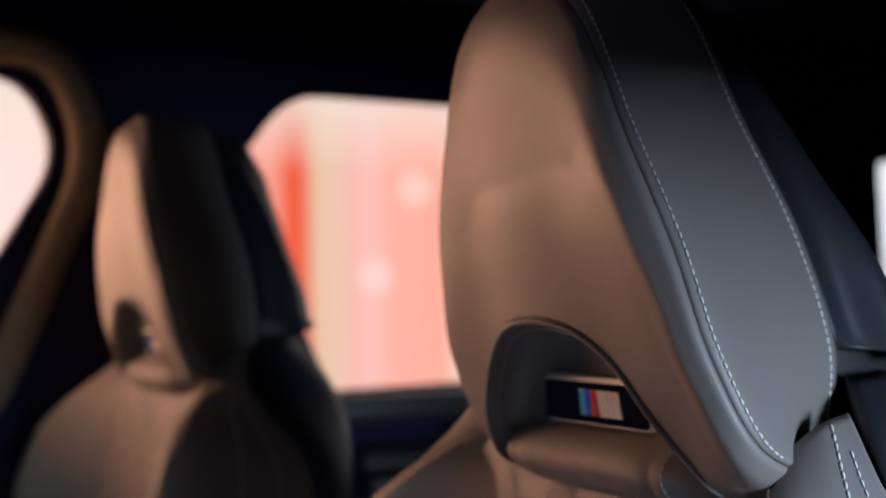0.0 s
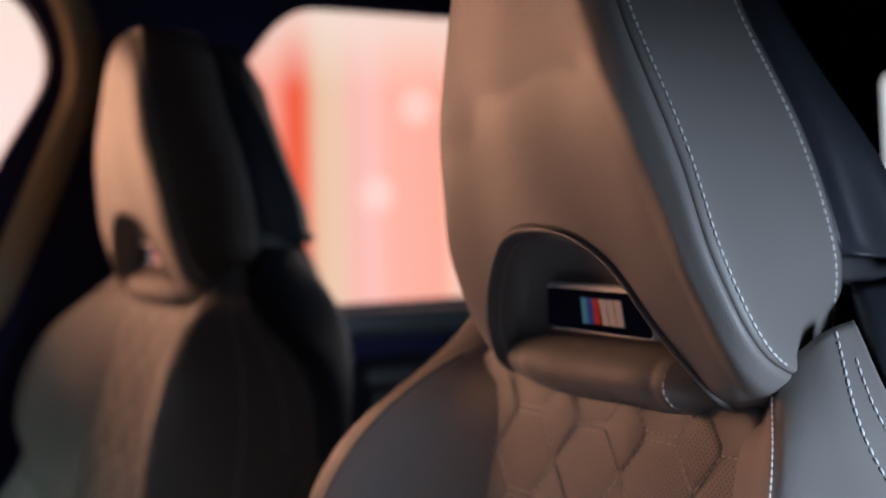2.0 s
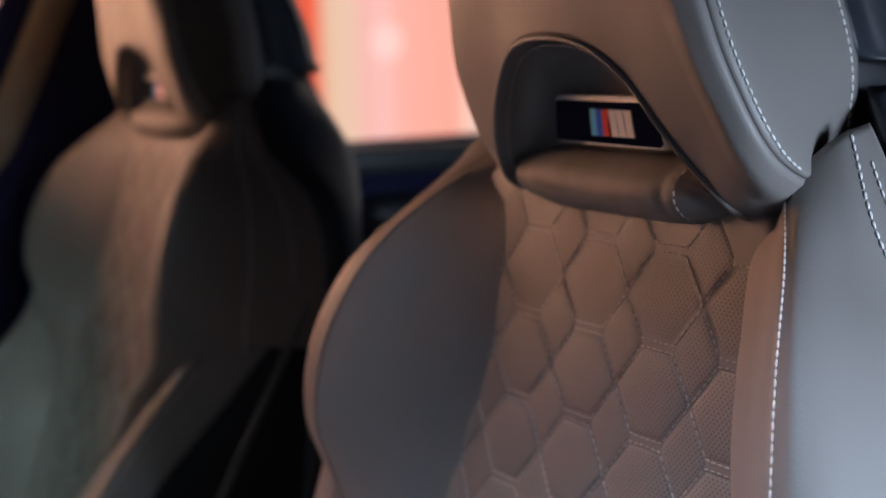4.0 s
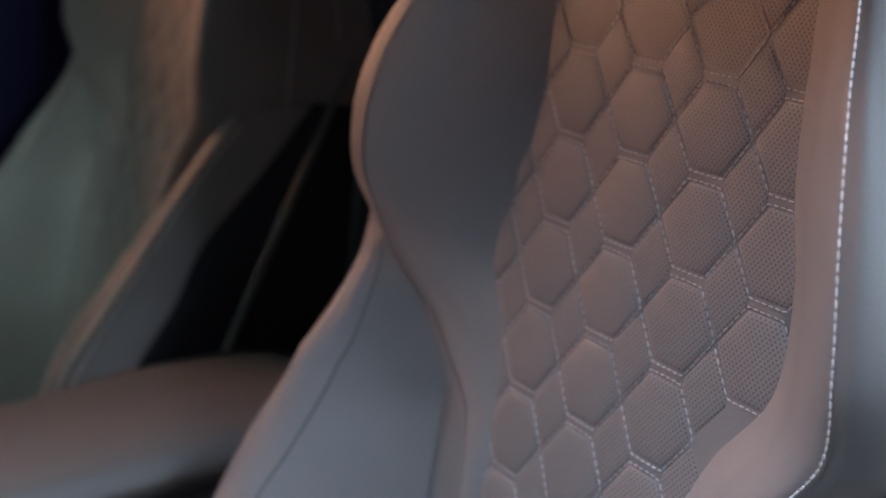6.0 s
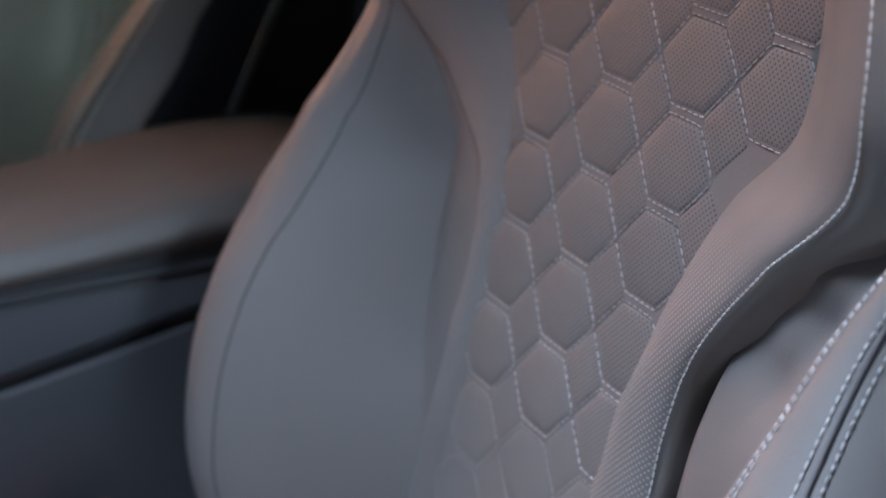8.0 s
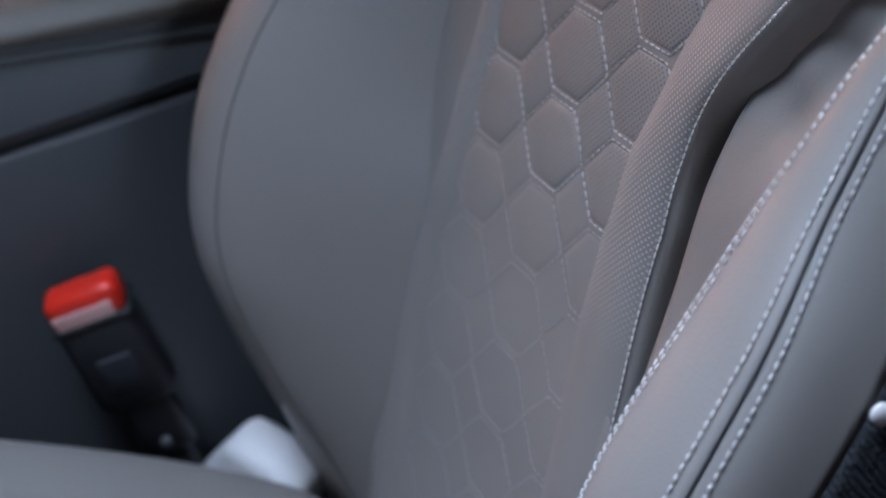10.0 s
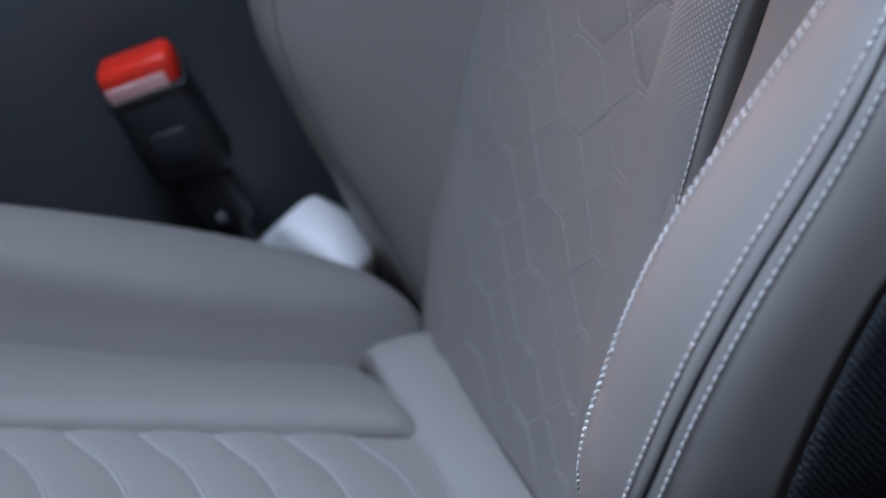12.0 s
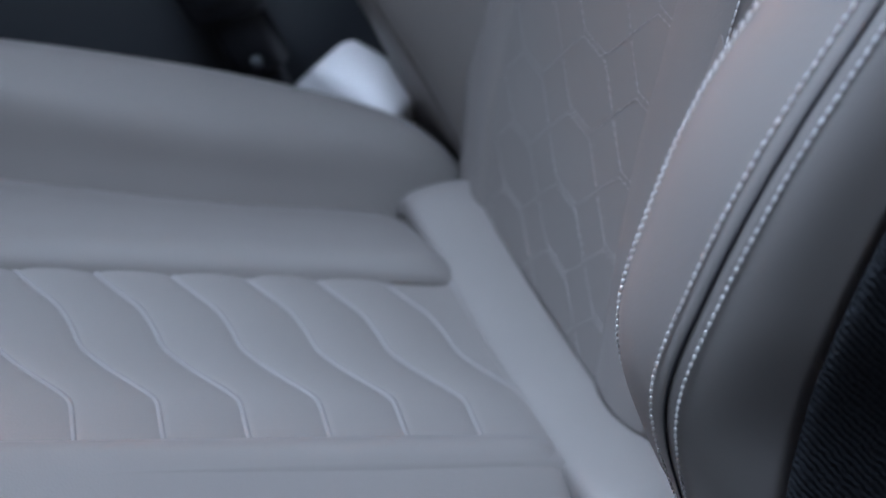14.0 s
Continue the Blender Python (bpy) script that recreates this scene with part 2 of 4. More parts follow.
def spline(P, n, knots=None, at=None):
    """A smooth cubic through the points P (k, ...), n samples along its knots, or samples at given places."""
    P = np.asarray(P, float)
    k = chord(P) if knots is None else np.array(knots, float) / knots[-1]
    h = np.diff(k).reshape((-1,) + (1,) * (P.ndim - 1))
    D = np.diff(P, axis=0) / h
    T = np.empty_like(P)
    T[1:-1] = (D[:-1] * h[1:] + D[1:] * h[:-1]) / (h[:-1] + h[1:])
    T[0], T[-1] = D[0], D[-1]
    u = np.linspace(0, 1, n) if at is None else at
    i = np.clip(np.searchsorted(k, u, side="right") - 1, 0, len(k) - 2)
    s = ((u - k[i]) / (k[i + 1] - k[i])).reshape((-1,) + (1,) * (P.ndim - 1))
    H = h[i]
    return P[i] * (2 * s**3 - 3 * s**2 + 1) + H * T[i] * (s**3 - 2 * s**2 + s) + P[i + 1] * (3 * s**2 - 2 * s**3) + H * T[i + 1] * (s**3 - s**2)


def net(rows, nu, nv):
    """A smooth grid (nu, nv, 3) through a net of control points."""
    G = spline(np.array(rows, float), nu)
    Q = np.array(rows, float).transpose(1, 0, 2)
    return spline(G.transpose(1, 0, 2), nv, chord(Q)).transpose(1, 0, 2)


def net_by(rows, nu, steps):
    """As net(), with so many steps from each control column to the next."""
    G = spline(np.array(rows, float), nu)
    k = chord(np.array(rows, float).transpose(1, 0, 2))
    at = np.concatenate([np.linspace(k[i], k[i + 1], n, endpoint=False) for i, n in enumerate(steps)] + [k[-1:]])
    return spline(G.transpose(1, 0, 2), 0, k, at).transpose(1, 0, 2)


def mesh_from(verts, faces, smooth=True):
    me = bpy.data.meshes.new("m")
    me.from_pydata([tuple(map(float, v)) for v in verts], [], faces)
    if smooth:
        me.polygons.foreach_set("use_smooth", [True] * len(me.polygons))
    me.update()
    return me


def grid_mesh(G, wrap=False):
    nu, nv = G.shape[:2]
    faces = []
    for i in range(nu - 1):
        for j in range(nv if wrap else nv - 1):
            k = (j + 1) % nv
            faces.append((i * nv + j, i * nv + k, (i + 1) * nv + k, (i + 1) * nv + j))
    return mesh_from(G.reshape(-1, 3), faces)


def part(name, data, material, parent=None, label="", thick=0.0, out=(0.0, -1.0, 0.2)):
    """One mesh object under a thing or part; data is a mesh or a bmesh."""
    if isinstance(data, bmesh.types.BMesh):
        me = bpy.data.meshes.new(name)
        data.to_mesh(me)
        data.free()
        data = me
    data.name = name
    data.materials.clear()
    data.materials.append(material)
    ob = new(name, data)
    if parent is not None:
        ob.parent = parent
    if label:
        ob["label"] = label
    if thick:
        n = sum((f.normal * f.area for f in data.polygons), Vector())
        if n.dot(Vector(out)) < 0:
            data.flip_normals()
        s = ob.modifiers.new("thickness", "SOLIDIFY")
        s.thickness, s.offset = thick, -1.0
    return ob


def box_bm(size, at=(0, 0, 0), bevel=0.004, seg=3):
    bm = bmesh.new()
    bmesh.ops.create_cube(bm, size=1.0)
    bmesh.ops.scale(bm, vec=size, verts=bm.verts)
    if bevel:
        bmesh.ops.bevel(bm, geom=bm.edges[:], offset=bevel, segments=seg, profile=0.5, affect="EDGES")
    bmesh.ops.translate(bm, vec=at, verts=bm.verts)
    for f in bm.faces:
        f.smooth = True
    return bm


def tube(path, r, sides=10, closed=False):
    """A tube along a path of points."""
    P = np.asarray(path, float)
    n = len(P)
    D = np.roll(P, -1, 0) - np.roll(P, 1, 0) if closed else np.gradient(P, axis=0)
    D /= np.linalg.norm(D, axis=1, keepdims=True) + 1e-12
    ref = np.array([0.0, 0.0, 1.0]) if abs(D[0][2]) < 0.9 else np.array([1.0, 0.0, 0.0])
    A = ref - (ref @ D[0]) * D[0]
    ring = []
    for i in range(n):
        A = A - (A @ D[i]) * D[i]
        A /= np.linalg.norm(A) + 1e-12
        B = np.cross(D[i], A)
        w = np.linspace(0, 2 * np.pi, sides, endpoint=False)
        ring.append(P[i] + r * (np.cos(w)[:, None] * A + np.sin(w)[:, None] * B))
    G = np.array(ring)
    if closed:
        G = np.concatenate([G, G[:1]])
    return grid_mesh(G, wrap=True)


def stitches(path, pitch=0.0052, length=0.0036, r=0.0006, lift=None):
    """A row of short threads along a path."""
    P = np.asarray(path, float)
    seg = np.linalg.norm(np.diff(P, axis=0), axis=1)
    s = np.concatenate([[0], np.cumsum(seg)])
    V, F = [], []
    for c in np.arange(pitch, s[-1] - pitch, pitch):
        a, b = (np.array([np.interp(c + e * length / 2, s, P[:, k]) for k in range(3)]) for e in (-1, 1))
        d = (b - a) / (np.linalg.norm(b - a) + 1e-12)
        q = np.cross(d, [0.3, -0.8, 0.5])
        q /= np.linalg.norm(q)
        w = np.cross(d, q)
        base = len(V)
        for cc, rr in ((a, 0.45), (a + (b - a) * 0.3, 1.0), (a + (b - a) * 0.7, 1.0), (b, 0.45)):
            for k in range(6):
                V.append(cc + r * rr * (math.cos(k * math.pi / 3) * q + math.sin(k * math.pi / 3) * w))
        for i in range(3):
            for k in range(6):
                F.append((base + i * 6 + k, base + i * 6 + (k + 1) % 6, base + i * 6 + 6 + (k + 1) % 6, base + i * 6 + 6 + k))
        F.append(tuple(base + k for k in range(5, -1, -1)))
        F.append(tuple(base + 18 + k for k in range(6)))
    return mesh_from(V, F)


# ---- the seat ----
# spine of the backrest's middle panel: z against y
SPINE_Z = [0.40, 0.50, 0.60, 0.65, 0.715, 0.759, 0.799, 0.838, 0.877, 0.915, 0.955, 0.994, 1.04, 1.08]
SPINE_Y = [-0.128, -0.120, -0.106, -0.095, -0.0812, -0.0689, -0.0588, -0.0486, -0.0392, -0.0302, -0.0232, -0.0166, -0.008, 0.0]
ZS = np.linspace(0.40, 1.08, 300)
YS = np.interp(ZS, SPINE_Z, SPINE_Y)
YS = np.convolve(np.pad(YS, 8, mode="edge"), np.ones(17) / 17, "valid")
ARC = np.concatenate([[0], np.cumsum(np.hypot(np.diff(ZS), np.diff(YS)))])
ARC0 = np.interp(0.955, ZS, ARC)


def on_panel(x, v, lift=0.0):
    """A point of the middle panel: x across, v metres up along it from the reference row, lift off its face."""
    a = ARC0 + v
    z, y = np.interp(a, ARC, ZS), np.interp(a, ARC, YS)
    dz, dy = np.interp(a + 0.004, ARC, ZS) - np.interp(a - 0.004, ARC, ZS), np.interp(a + 0.004, ARC, YS) - np.interp(a - 0.004, ARC, YS)
    n = math.hypot(dz, dy) + 1e-9
    return np.array([x, y - lift * dz / n, z + lift * dy / n])


def on_cushion(x, v, lift=0.0):
    """A point of the seat cushion's middle: x across, v metres forward from its rear edge."""
    y = -0.150 - v * 0.942
    return np.array([x, y - lift * 0.33, 0.420 + v * 0.335 + 0.9 * x * x + lift * 0.94])


# half nets, for the side x > 0 ; each row runs from the panel outwards
WING = [
    [(0.086, 0.012, 1.034), (0.100, 0.004, 1.040), (0.116, -0.006, 1.047), (0.131, 0.004, 1.062), (0.138, 0.016, 1.068)],
    [(0.085, -0.006, 1.022), (0.118, -0.018, 1.022), (0.152, -0.034, 1.020), (0.162, -0.016, 1.026), (0.172, 0.012, 1.032)],
    [(0.087, -0.013, 0.985), (0.132, -0.036, 0.985), (0.180, -0.059, 0.987), (0.198, -0.036, 0.988), (0.214, 0.038, 0.992)],
    [(0.092, -0.020, 0.945), (0.142, -0.050, 0.945), (0.197, -0.074, 0.946), (0.218, -0.048, 0.945), (0.236, 0.050, 0.945)],
    [(0.104, -0.028, 0.905), (0.152, -0.058, 0.905), (0.201, -0.078, 0.905), (0.226, -0.052, 0.905), (0.246, 0.040, 0.905)],
    [(0.106, -0.038, 0.868), (0.148, -0.063, 0.866), (0.188, -0.071, 0.868), (0.216, -0.046, 0.865), (0.244, 0.030, 0.860)],
    [(0.078, -0.047, 0.835), (0.118, -0.067, 0.832), (0.156, -0.073, 0.832), (0.182, -0.046, 0.830), (0.220, 0.000, 0.830)],
    [(0.061, -0.056, 0.798), (0.092, -0.072, 0.797), (0.121, -0.075, 0.797), (0.138, -0.054, 0.790), (0.156, -0.020, 0.790)],
    [(0.055, -0.064, 0.766), (0.079, -0.078, 0.766), (0.101, -0.076, 0.768), (0.111, -0.054, 0.766), (0.118, -0.020, 0.765)],
    [(0.047, -0.076, 0.720), (0.066, -0.087, 0.720), (0.083, -0.083, 0.722), (0.091, -0.060, 0.720), (0.095, -0.026, 0.720)],
    [(0.042, -0.091, 0.650), (0.059, -0.101, 0.650), (0.074, -0.097, 0.650), (0.081, -0.072, 0.650), (0.085, -0.035, 0.650)],
    [(0.042, -0.107, 0.560), (0.059, -0.117, 0.560), (0.075, -0.112, 0.560), (0.082, -0.086, 0.560), (0.086, -0.045, 0.560)],
    [(0.046, -0.122, 0.430), (0.062, -0.130, 0.430), (0.078, -0.124, 0.430), (0.085, -0.098, 0.430), (0.089, -0.060, 0.430)],
]
# columns: crease, insert, edge (double stitched), rim (dark seam), flank, knit side
BOLSTER = [
    [(0.1950, -0.0340, 0.890), (0.2060, -0.0380, 0.890), (0.2170, -0.0440, 0.885), (0.2250, -0.0380, 0.885), (0.2400, 0.0000, 0.885), (0.2500, 0.0400, 0.885)],
    [(0.1600, -0.0500, 0.845), (0.1820, -0.0620, 0.845), (0.2000, -0.0740, 0.838), (0.2130, -0.0700, 0.838), (0.2320, -0.0300, 0.840), (0.2500, 0.0400, 0.840)],
    [(0.1130, -0.0400, 0.792), (0.1600, -0.0660, 0.792), (0.1970, -0.1030, 0.798), (0.2200, -0.1030, 0.793), (0.2399, -0.0781, 0.786), (0.2580, 0.0300, 0.790)],
    [(0.0860, -0.0440, 0.752), (0.1470, -0.0820, 0.752), (0.1970, -0.1320, 0.758), (0.2330, -0.1330, 0.754), (0.2506, -0.1014, 0.745), (0.2640, 0.0200, 0.750)],
    [(0.0730, -0.0480, 0.700), (0.1380, -0.1000, 0.700), (0.1980, -0.1700, 0.703), (0.2385, -0.1685, 0.700), (0.2555, -0.1335, 0.696), (0.2680, 0.0100, 0.700)],
    [(0.0720, -0.0620, 0.650), (0.1300, -0.1180, 0.650), (0.1940, -0.1860, 0.650), (0.2350, -0.1855, 0.650), (0.2572, -0.1519, 0.647), (0.2700, 0.0000, 0.650)],
    [(0.0700, -0.0700, 0.600), (0.1250, -0.1210, 0.600), (0.1860, -0.1890, 0.600), (0.2262, -0.1905, 0.600), (0.2554, -0.1583, 0.600), (0.2680, 0.0000, 0.600)],
    [(0.0700, -0.0820, 0.540), (0.1200, -0.1180, 0.540), (0.1760, -0.1700, 0.540), (0.2170, -0.1750, 0.540), (0.2570, -0.1595, 0.541), (0.2750, 0.0000, 0.540)],
    [(0.0750, -0.0960, 0.470), (0.1180, -0.1120, 0.470), (0.1630, -0.1380, 0.470), (0.2000, -0.1440, 0.470), (0.2450, -0.1365, 0.466), (0.2680, 0.0000, 0.470)],
    [(0.0800, -0.1100, 0.400), (0.1150, -0.1100, 0.400), (0.1520, -0.1100, 0.400), (0.1860, -0.1120, 0.400), (0.2346, -0.1182, 0.398), (0.2560, 0.0000, 0.400)],
]
# the insert of the bolster on the door side sits further forward, close under the wing
NEAR_INSERT = [
    [(0.2050, -0.0460, 0.886), (0.2110, -0.0450, 0.886), (0.2170, -0.0440, 0.885)],
    [(0.1720, -0.0630, 0.846), (0.1880, -0.0570, 0.843), (0.2000, -0.0740, 0.838)],
    [(0.1280, -0.0650, 0.796), (0.1665, -0.0675, 0.797), (0.1970, -0.1030, 0.798)],
    [(0.1120, -0.0740, 0.752), (0.1570, -0.0860, 0.754), (0.1970, -0.1320, 0.758)],
    [(0.1060, -0.0840, 0.700), (0.1570, -0.0980, 0.701), (0.1980, -0.1700, 0.703)],
    [(0.1020, -0.0960, 0.650), (0.1410, -0.1220, 0.650), (0.1940, -0.1860, 0.650)],
    [(0.1000, -0.1060, 0.600), (0.1350, -0.1350, 0.600), (0.1860, -0.1890, 0.600)],
    [(0.0998, -0.1096, 0.540), (0.1299, -0.1301, 0.540), (0.1760, -0.1700, 0.540)],
    [(0.0982, -0.1124, 0.470), (0.1251, -0.1189, 0.470), (0.1630, -0.1380, 0.470)],
    [(0.0980, -0.1120, 0.400), (0.1200, -0.1120, 0.400), (0.1520, -0.1100, 0.400)],
]
# headrest rings, half of each, from the middle to the underside
ARCH = [(0.0, -0.041, 1.102), (0.030, -0.039, 1.098), (0.052, -0.034, 1.085), (0.070, -0.028, 1.064), (0.082, -0.020, 1.048), (0.092, -0.010, 1.034), (0.090, 0.022, 1.024)]
BELLY = [(0.0, -0.061, 1.185), (0.045, -0.0595, 1.178), (0.0755, -0.0560, 1.150), (0.0925, -0.0470, 1.110), (0.1025, -0.0365, 1.078), (0.108, -0.016, 1.041), (0.105, 0.022, 1.029)]
CREST = [(0.0, -0.061, 1.238), (0.0495, -0.0595, 1.217), (0.0785, -0.0540, 1.167), (0.0962, -0.0450, 1.125), (0.1080, -0.0355, 1.084), (0.1155, -0.016, 1.049), (0.111, 0.022, 1.033)]
SEAM1 = [(0.0, -0.048, 1.252), (0.0550, -0.0525, 1.232), (0.0845, -0.0470, 1.176), (0.1020, -0.0385, 1.133), (0.1140, -0.0300, 1.090), (0.1195, -0.0115, 1.056), (0.113, 0.024, 1.040)]
FLANK = [(0.0, -0.022, 1.257), (0.056, -0.022, 1.241), (0.084, -0.012, 1.184), (0.101, 0.000, 1.138), (0.112, 0.008, 1.092), (0.112, 0.014, 1.057), (0.104, 0.030, 1.048)]
SEAM2 = [(0.0, 0.008, 1.255), (0.052, 0.006, 1.238), (0.079, 0.014, 1.186), (0.097, 0.028, 1.138), (0.108, 0.036, 1.092), (0.100, 0.040, 1.064), (0.092, 0.044, 1.058)]
SHELL3 = [(0.0, 0.022, 1.250), (0.048, 0.022, 1.232), (0.071, 0.030, 1.182), (0.090, 0.042, 1.136), (0.104, 0.050, 1.093), (0.106, 0.052, 1.090), (0.100, 0.056, 1.089)]
SHELL4 = [(0.0, 0.046, 1.248), (0.040, 0.046, 1.215), (0.070, 0.058, 1.168), (0.100, 0.064, 1.128), (0.117, 0.068, 1.089), (0.117, 0.070, 1.088), (0.112, 0.072, 1.088)]
SHELL5 = [(0.0, 0.070, 1.220), (0.030, 0.072, 1.190), (0.055, 0.080, 1.150), (0.080, 0.086, 1.116), (0.100, 0.086, 1.089), (0.100, 0.088, 1.088), (0.095, 0.090, 1.088)]
RECESS = [(0.0, -0.017, 1.094), (0.026, -0.015, 1.090), (0.045, -0.011, 1.077), (0.060, -0.007, 1.059), (0.069, -0.002, 1.046), (0.072, 0.008, 1.034), (0.072, 0.026, 1.024)]
FLOOR = [(0.0, 0.004, 1.058), (0.006, 0.004, 1.057), (0.012, 0.005, 1.052), (0.016, 0.006, 1.046), (0.018, 0.008, 1.040), (0.018, 0.010, 1.034), (0.018, 0.026, 1.024)]

HEX_A, HEX_B = 0.0538, 0.0402


def both(half, wide=0.955, back=0.0, swell=0.0):
    """A line from its half (middle first), from the side x < 0, a little narrower and set back, to x > 0, swollen forward and out."""
    h = np.array(half)
    w = np.interp(np.arange(len(h)), [0, 1, 2, 5, 6], [0.0, 0.5, 1.0, 1.0, 0.5])[:, None]
    in_at_foot = np.interp(np.arange(len(h)), [0, 4, 5, 6], [1.0, 1.0, 0.95, 0.88])[:, None]
    return np.concatenate([(h * [-wide, 1, 1] * np.concatenate([in_at_foot, np.ones((len(h), 2))], 1) + [0, back, 0])[:0:-1], h + w * swell * np.array([0.825, -0.565, 0.0])])


def pillow(corners, place, x0, v0, high, low):
    """A padded piece of quilting: rings from a low stitched edge up to a soft crown."""
    C = np.array(corners)
    ring = []
    for k in range(len(C)):
        a, b = C[k], C[(k + 1) % len(C)]
        for s in (0.0, 0.5):
            ring.append(a + (b - a) * s)
    ring = np.array(ring)
    V = []
    for f, h in ((1.0, low - 0.0006), (0.985, low), (0.94, low + 0.45 * (high - low)), (0.84, low + 0.80 * (high - low)), (0.50, high)):
        for p in ring * f:
            V.append(place(x0 + p[0], v0 + p[1], h))
    V.append(place(x0, v0, high))
    n = len(ring)
    F = [(r * n + k, r * n + (k + 1) % n, (r + 1) * n + (k + 1) % n, (r + 1) * n + k) for r in range(4) for k in range(n)]
    F += [(4 * n + k, 4 * n + (k + 1) % n, 5 * n) for k in range(n)]
    return mesh_from(V, F)


def quilt(parent, place, rows, width, low, material, v_shift=0.0, x_shift=0.0, high=0.0030):
    """Hexagons in columns, lozenges between them, and thread along their edges."""
    a, b, t, g = HEX_A, HEX_B, 0.0112, 0.0042
    m = 0.0003
    hexa = np.array([(-a / 2 + m, 0), (-t, -b / 2 + g / 2), (t, -b / 2 + g / 2), (a / 2 - m, 0), (t, b / 2 - g / 2), (-t, b / 2 - g / 2)])
    q = a / 2 - t - m
    loz = np.array([(0, -b / 2 + 0.0012), (q, -g / 2), (q, g / 2), (0, b / 2 - 0.0012), (-q, g / 2), (-q, -g / 2)])
    paths = []
    for r in rows:
        v = r * b + v_shift
        for c in range(-4, 5):
            x = c * a + x_shift
            if abs(x - x_shift) < width(v) + a * 0.40:
                up = high * float(np.interp(v, [-0.36, -0.24, 0.0, 0.06], [0.35, 1.0, 1.0, 0.55]))
                part("hexagon", pillow(hexa, place, x, v, up, low), material, parent)
                e = hexa * 1.025
                paths.append([place(x + p[0], v + p[1], low + 0.0010) for p in np.concatenate([e, e[:1]])])
            xl, vl = x + a / 2, v - b / 2
            if abs(xl - x_shift) < width(vl) + a * 0.30:
                part("lozenge", pillow(loz, place, xl, vl, 0.8 * high * float(np.interp(vl, [-0.36, -0.24], [0.35, 1.0])), low), material, parent)
    V, F = [], []
    for p in paths:
        me = stitches(spline_line(p, 49), 0.0042, 0.0030, 0.00042 if p[0][2] > 0.72 else 0.00016)
        k = len(V)
        V += [tuple(v.co) for v in me.vertices]
        F += [tuple(i + k for i in f.vertices) for f in me.polygons]
        bpy.data.meshes.remove(me)
    part("quilt_thread", mesh_from(V, F), QTHREAD, parent, "fine pale quilting thread")["kind"] = "stuff"


def spline_line(p, n):
    """Straight runs between the points, evenly sampled."""
    p = np.array(p, float)
    u = np.linspace(0, len(p) - 1, n)
    return np.array([[np.interp(w, range(len(p)), p[:, k]) for k in range(3)] for w in u])


def lifted(line, G_next, lift):
    """A line moved off its surface by lift, away from the seat's inside."""
    P = np.array(line, float)
    d = np.gradient(P, axis=0)
    e = np.array(G_next, float) - P
    n = np.cross(d, e)
    n /= np.linalg.norm(n, axis=1, keepdims=True) + 1e-12
    n *= np.sign((n * (P - np.array([0, 0.06, P[:, 2].mean()]))).sum(1, keepdims=True) + 1e-12)
    return P + n * lift


def column(G, f):
    """The line down a grid at the fraction f of its columns, with a neighbour line."""
    k = f * (G.shape[1] - 1)
    i = min(int(k), G.shape[1] - 2)
    s = k - i
    return G[:, i] * (1 - s) + G[:, i + 1] * s, G[:, min(i + 1, G.shape[1] - 1)] if s < 0.5 else G[:, i]


def groove(G, col, depth, half=1):
    """Press a grid's column in, as a sewn seam does."""
    H = G.copy()
    du = np.gradient(G, axis=0)
    dv = np.gradient(G, axis=1)
    n = np.cross(du, dv)
    n /= np.linalg.norm(n, axis=2, keepdims=True) + 1e-12
    s = np.sign((n * (G - np.array([0, 0.08, G[..., 2].mean()]))).sum(2).mean() + 1e-12)
    for k in range(-half, half + 1):
        if 0 <= col + k < G.shape[1]:
            H[:, col + k] -= s * n[:, col + k] * depth * (1 - abs(k) / (half + 1))
    return H


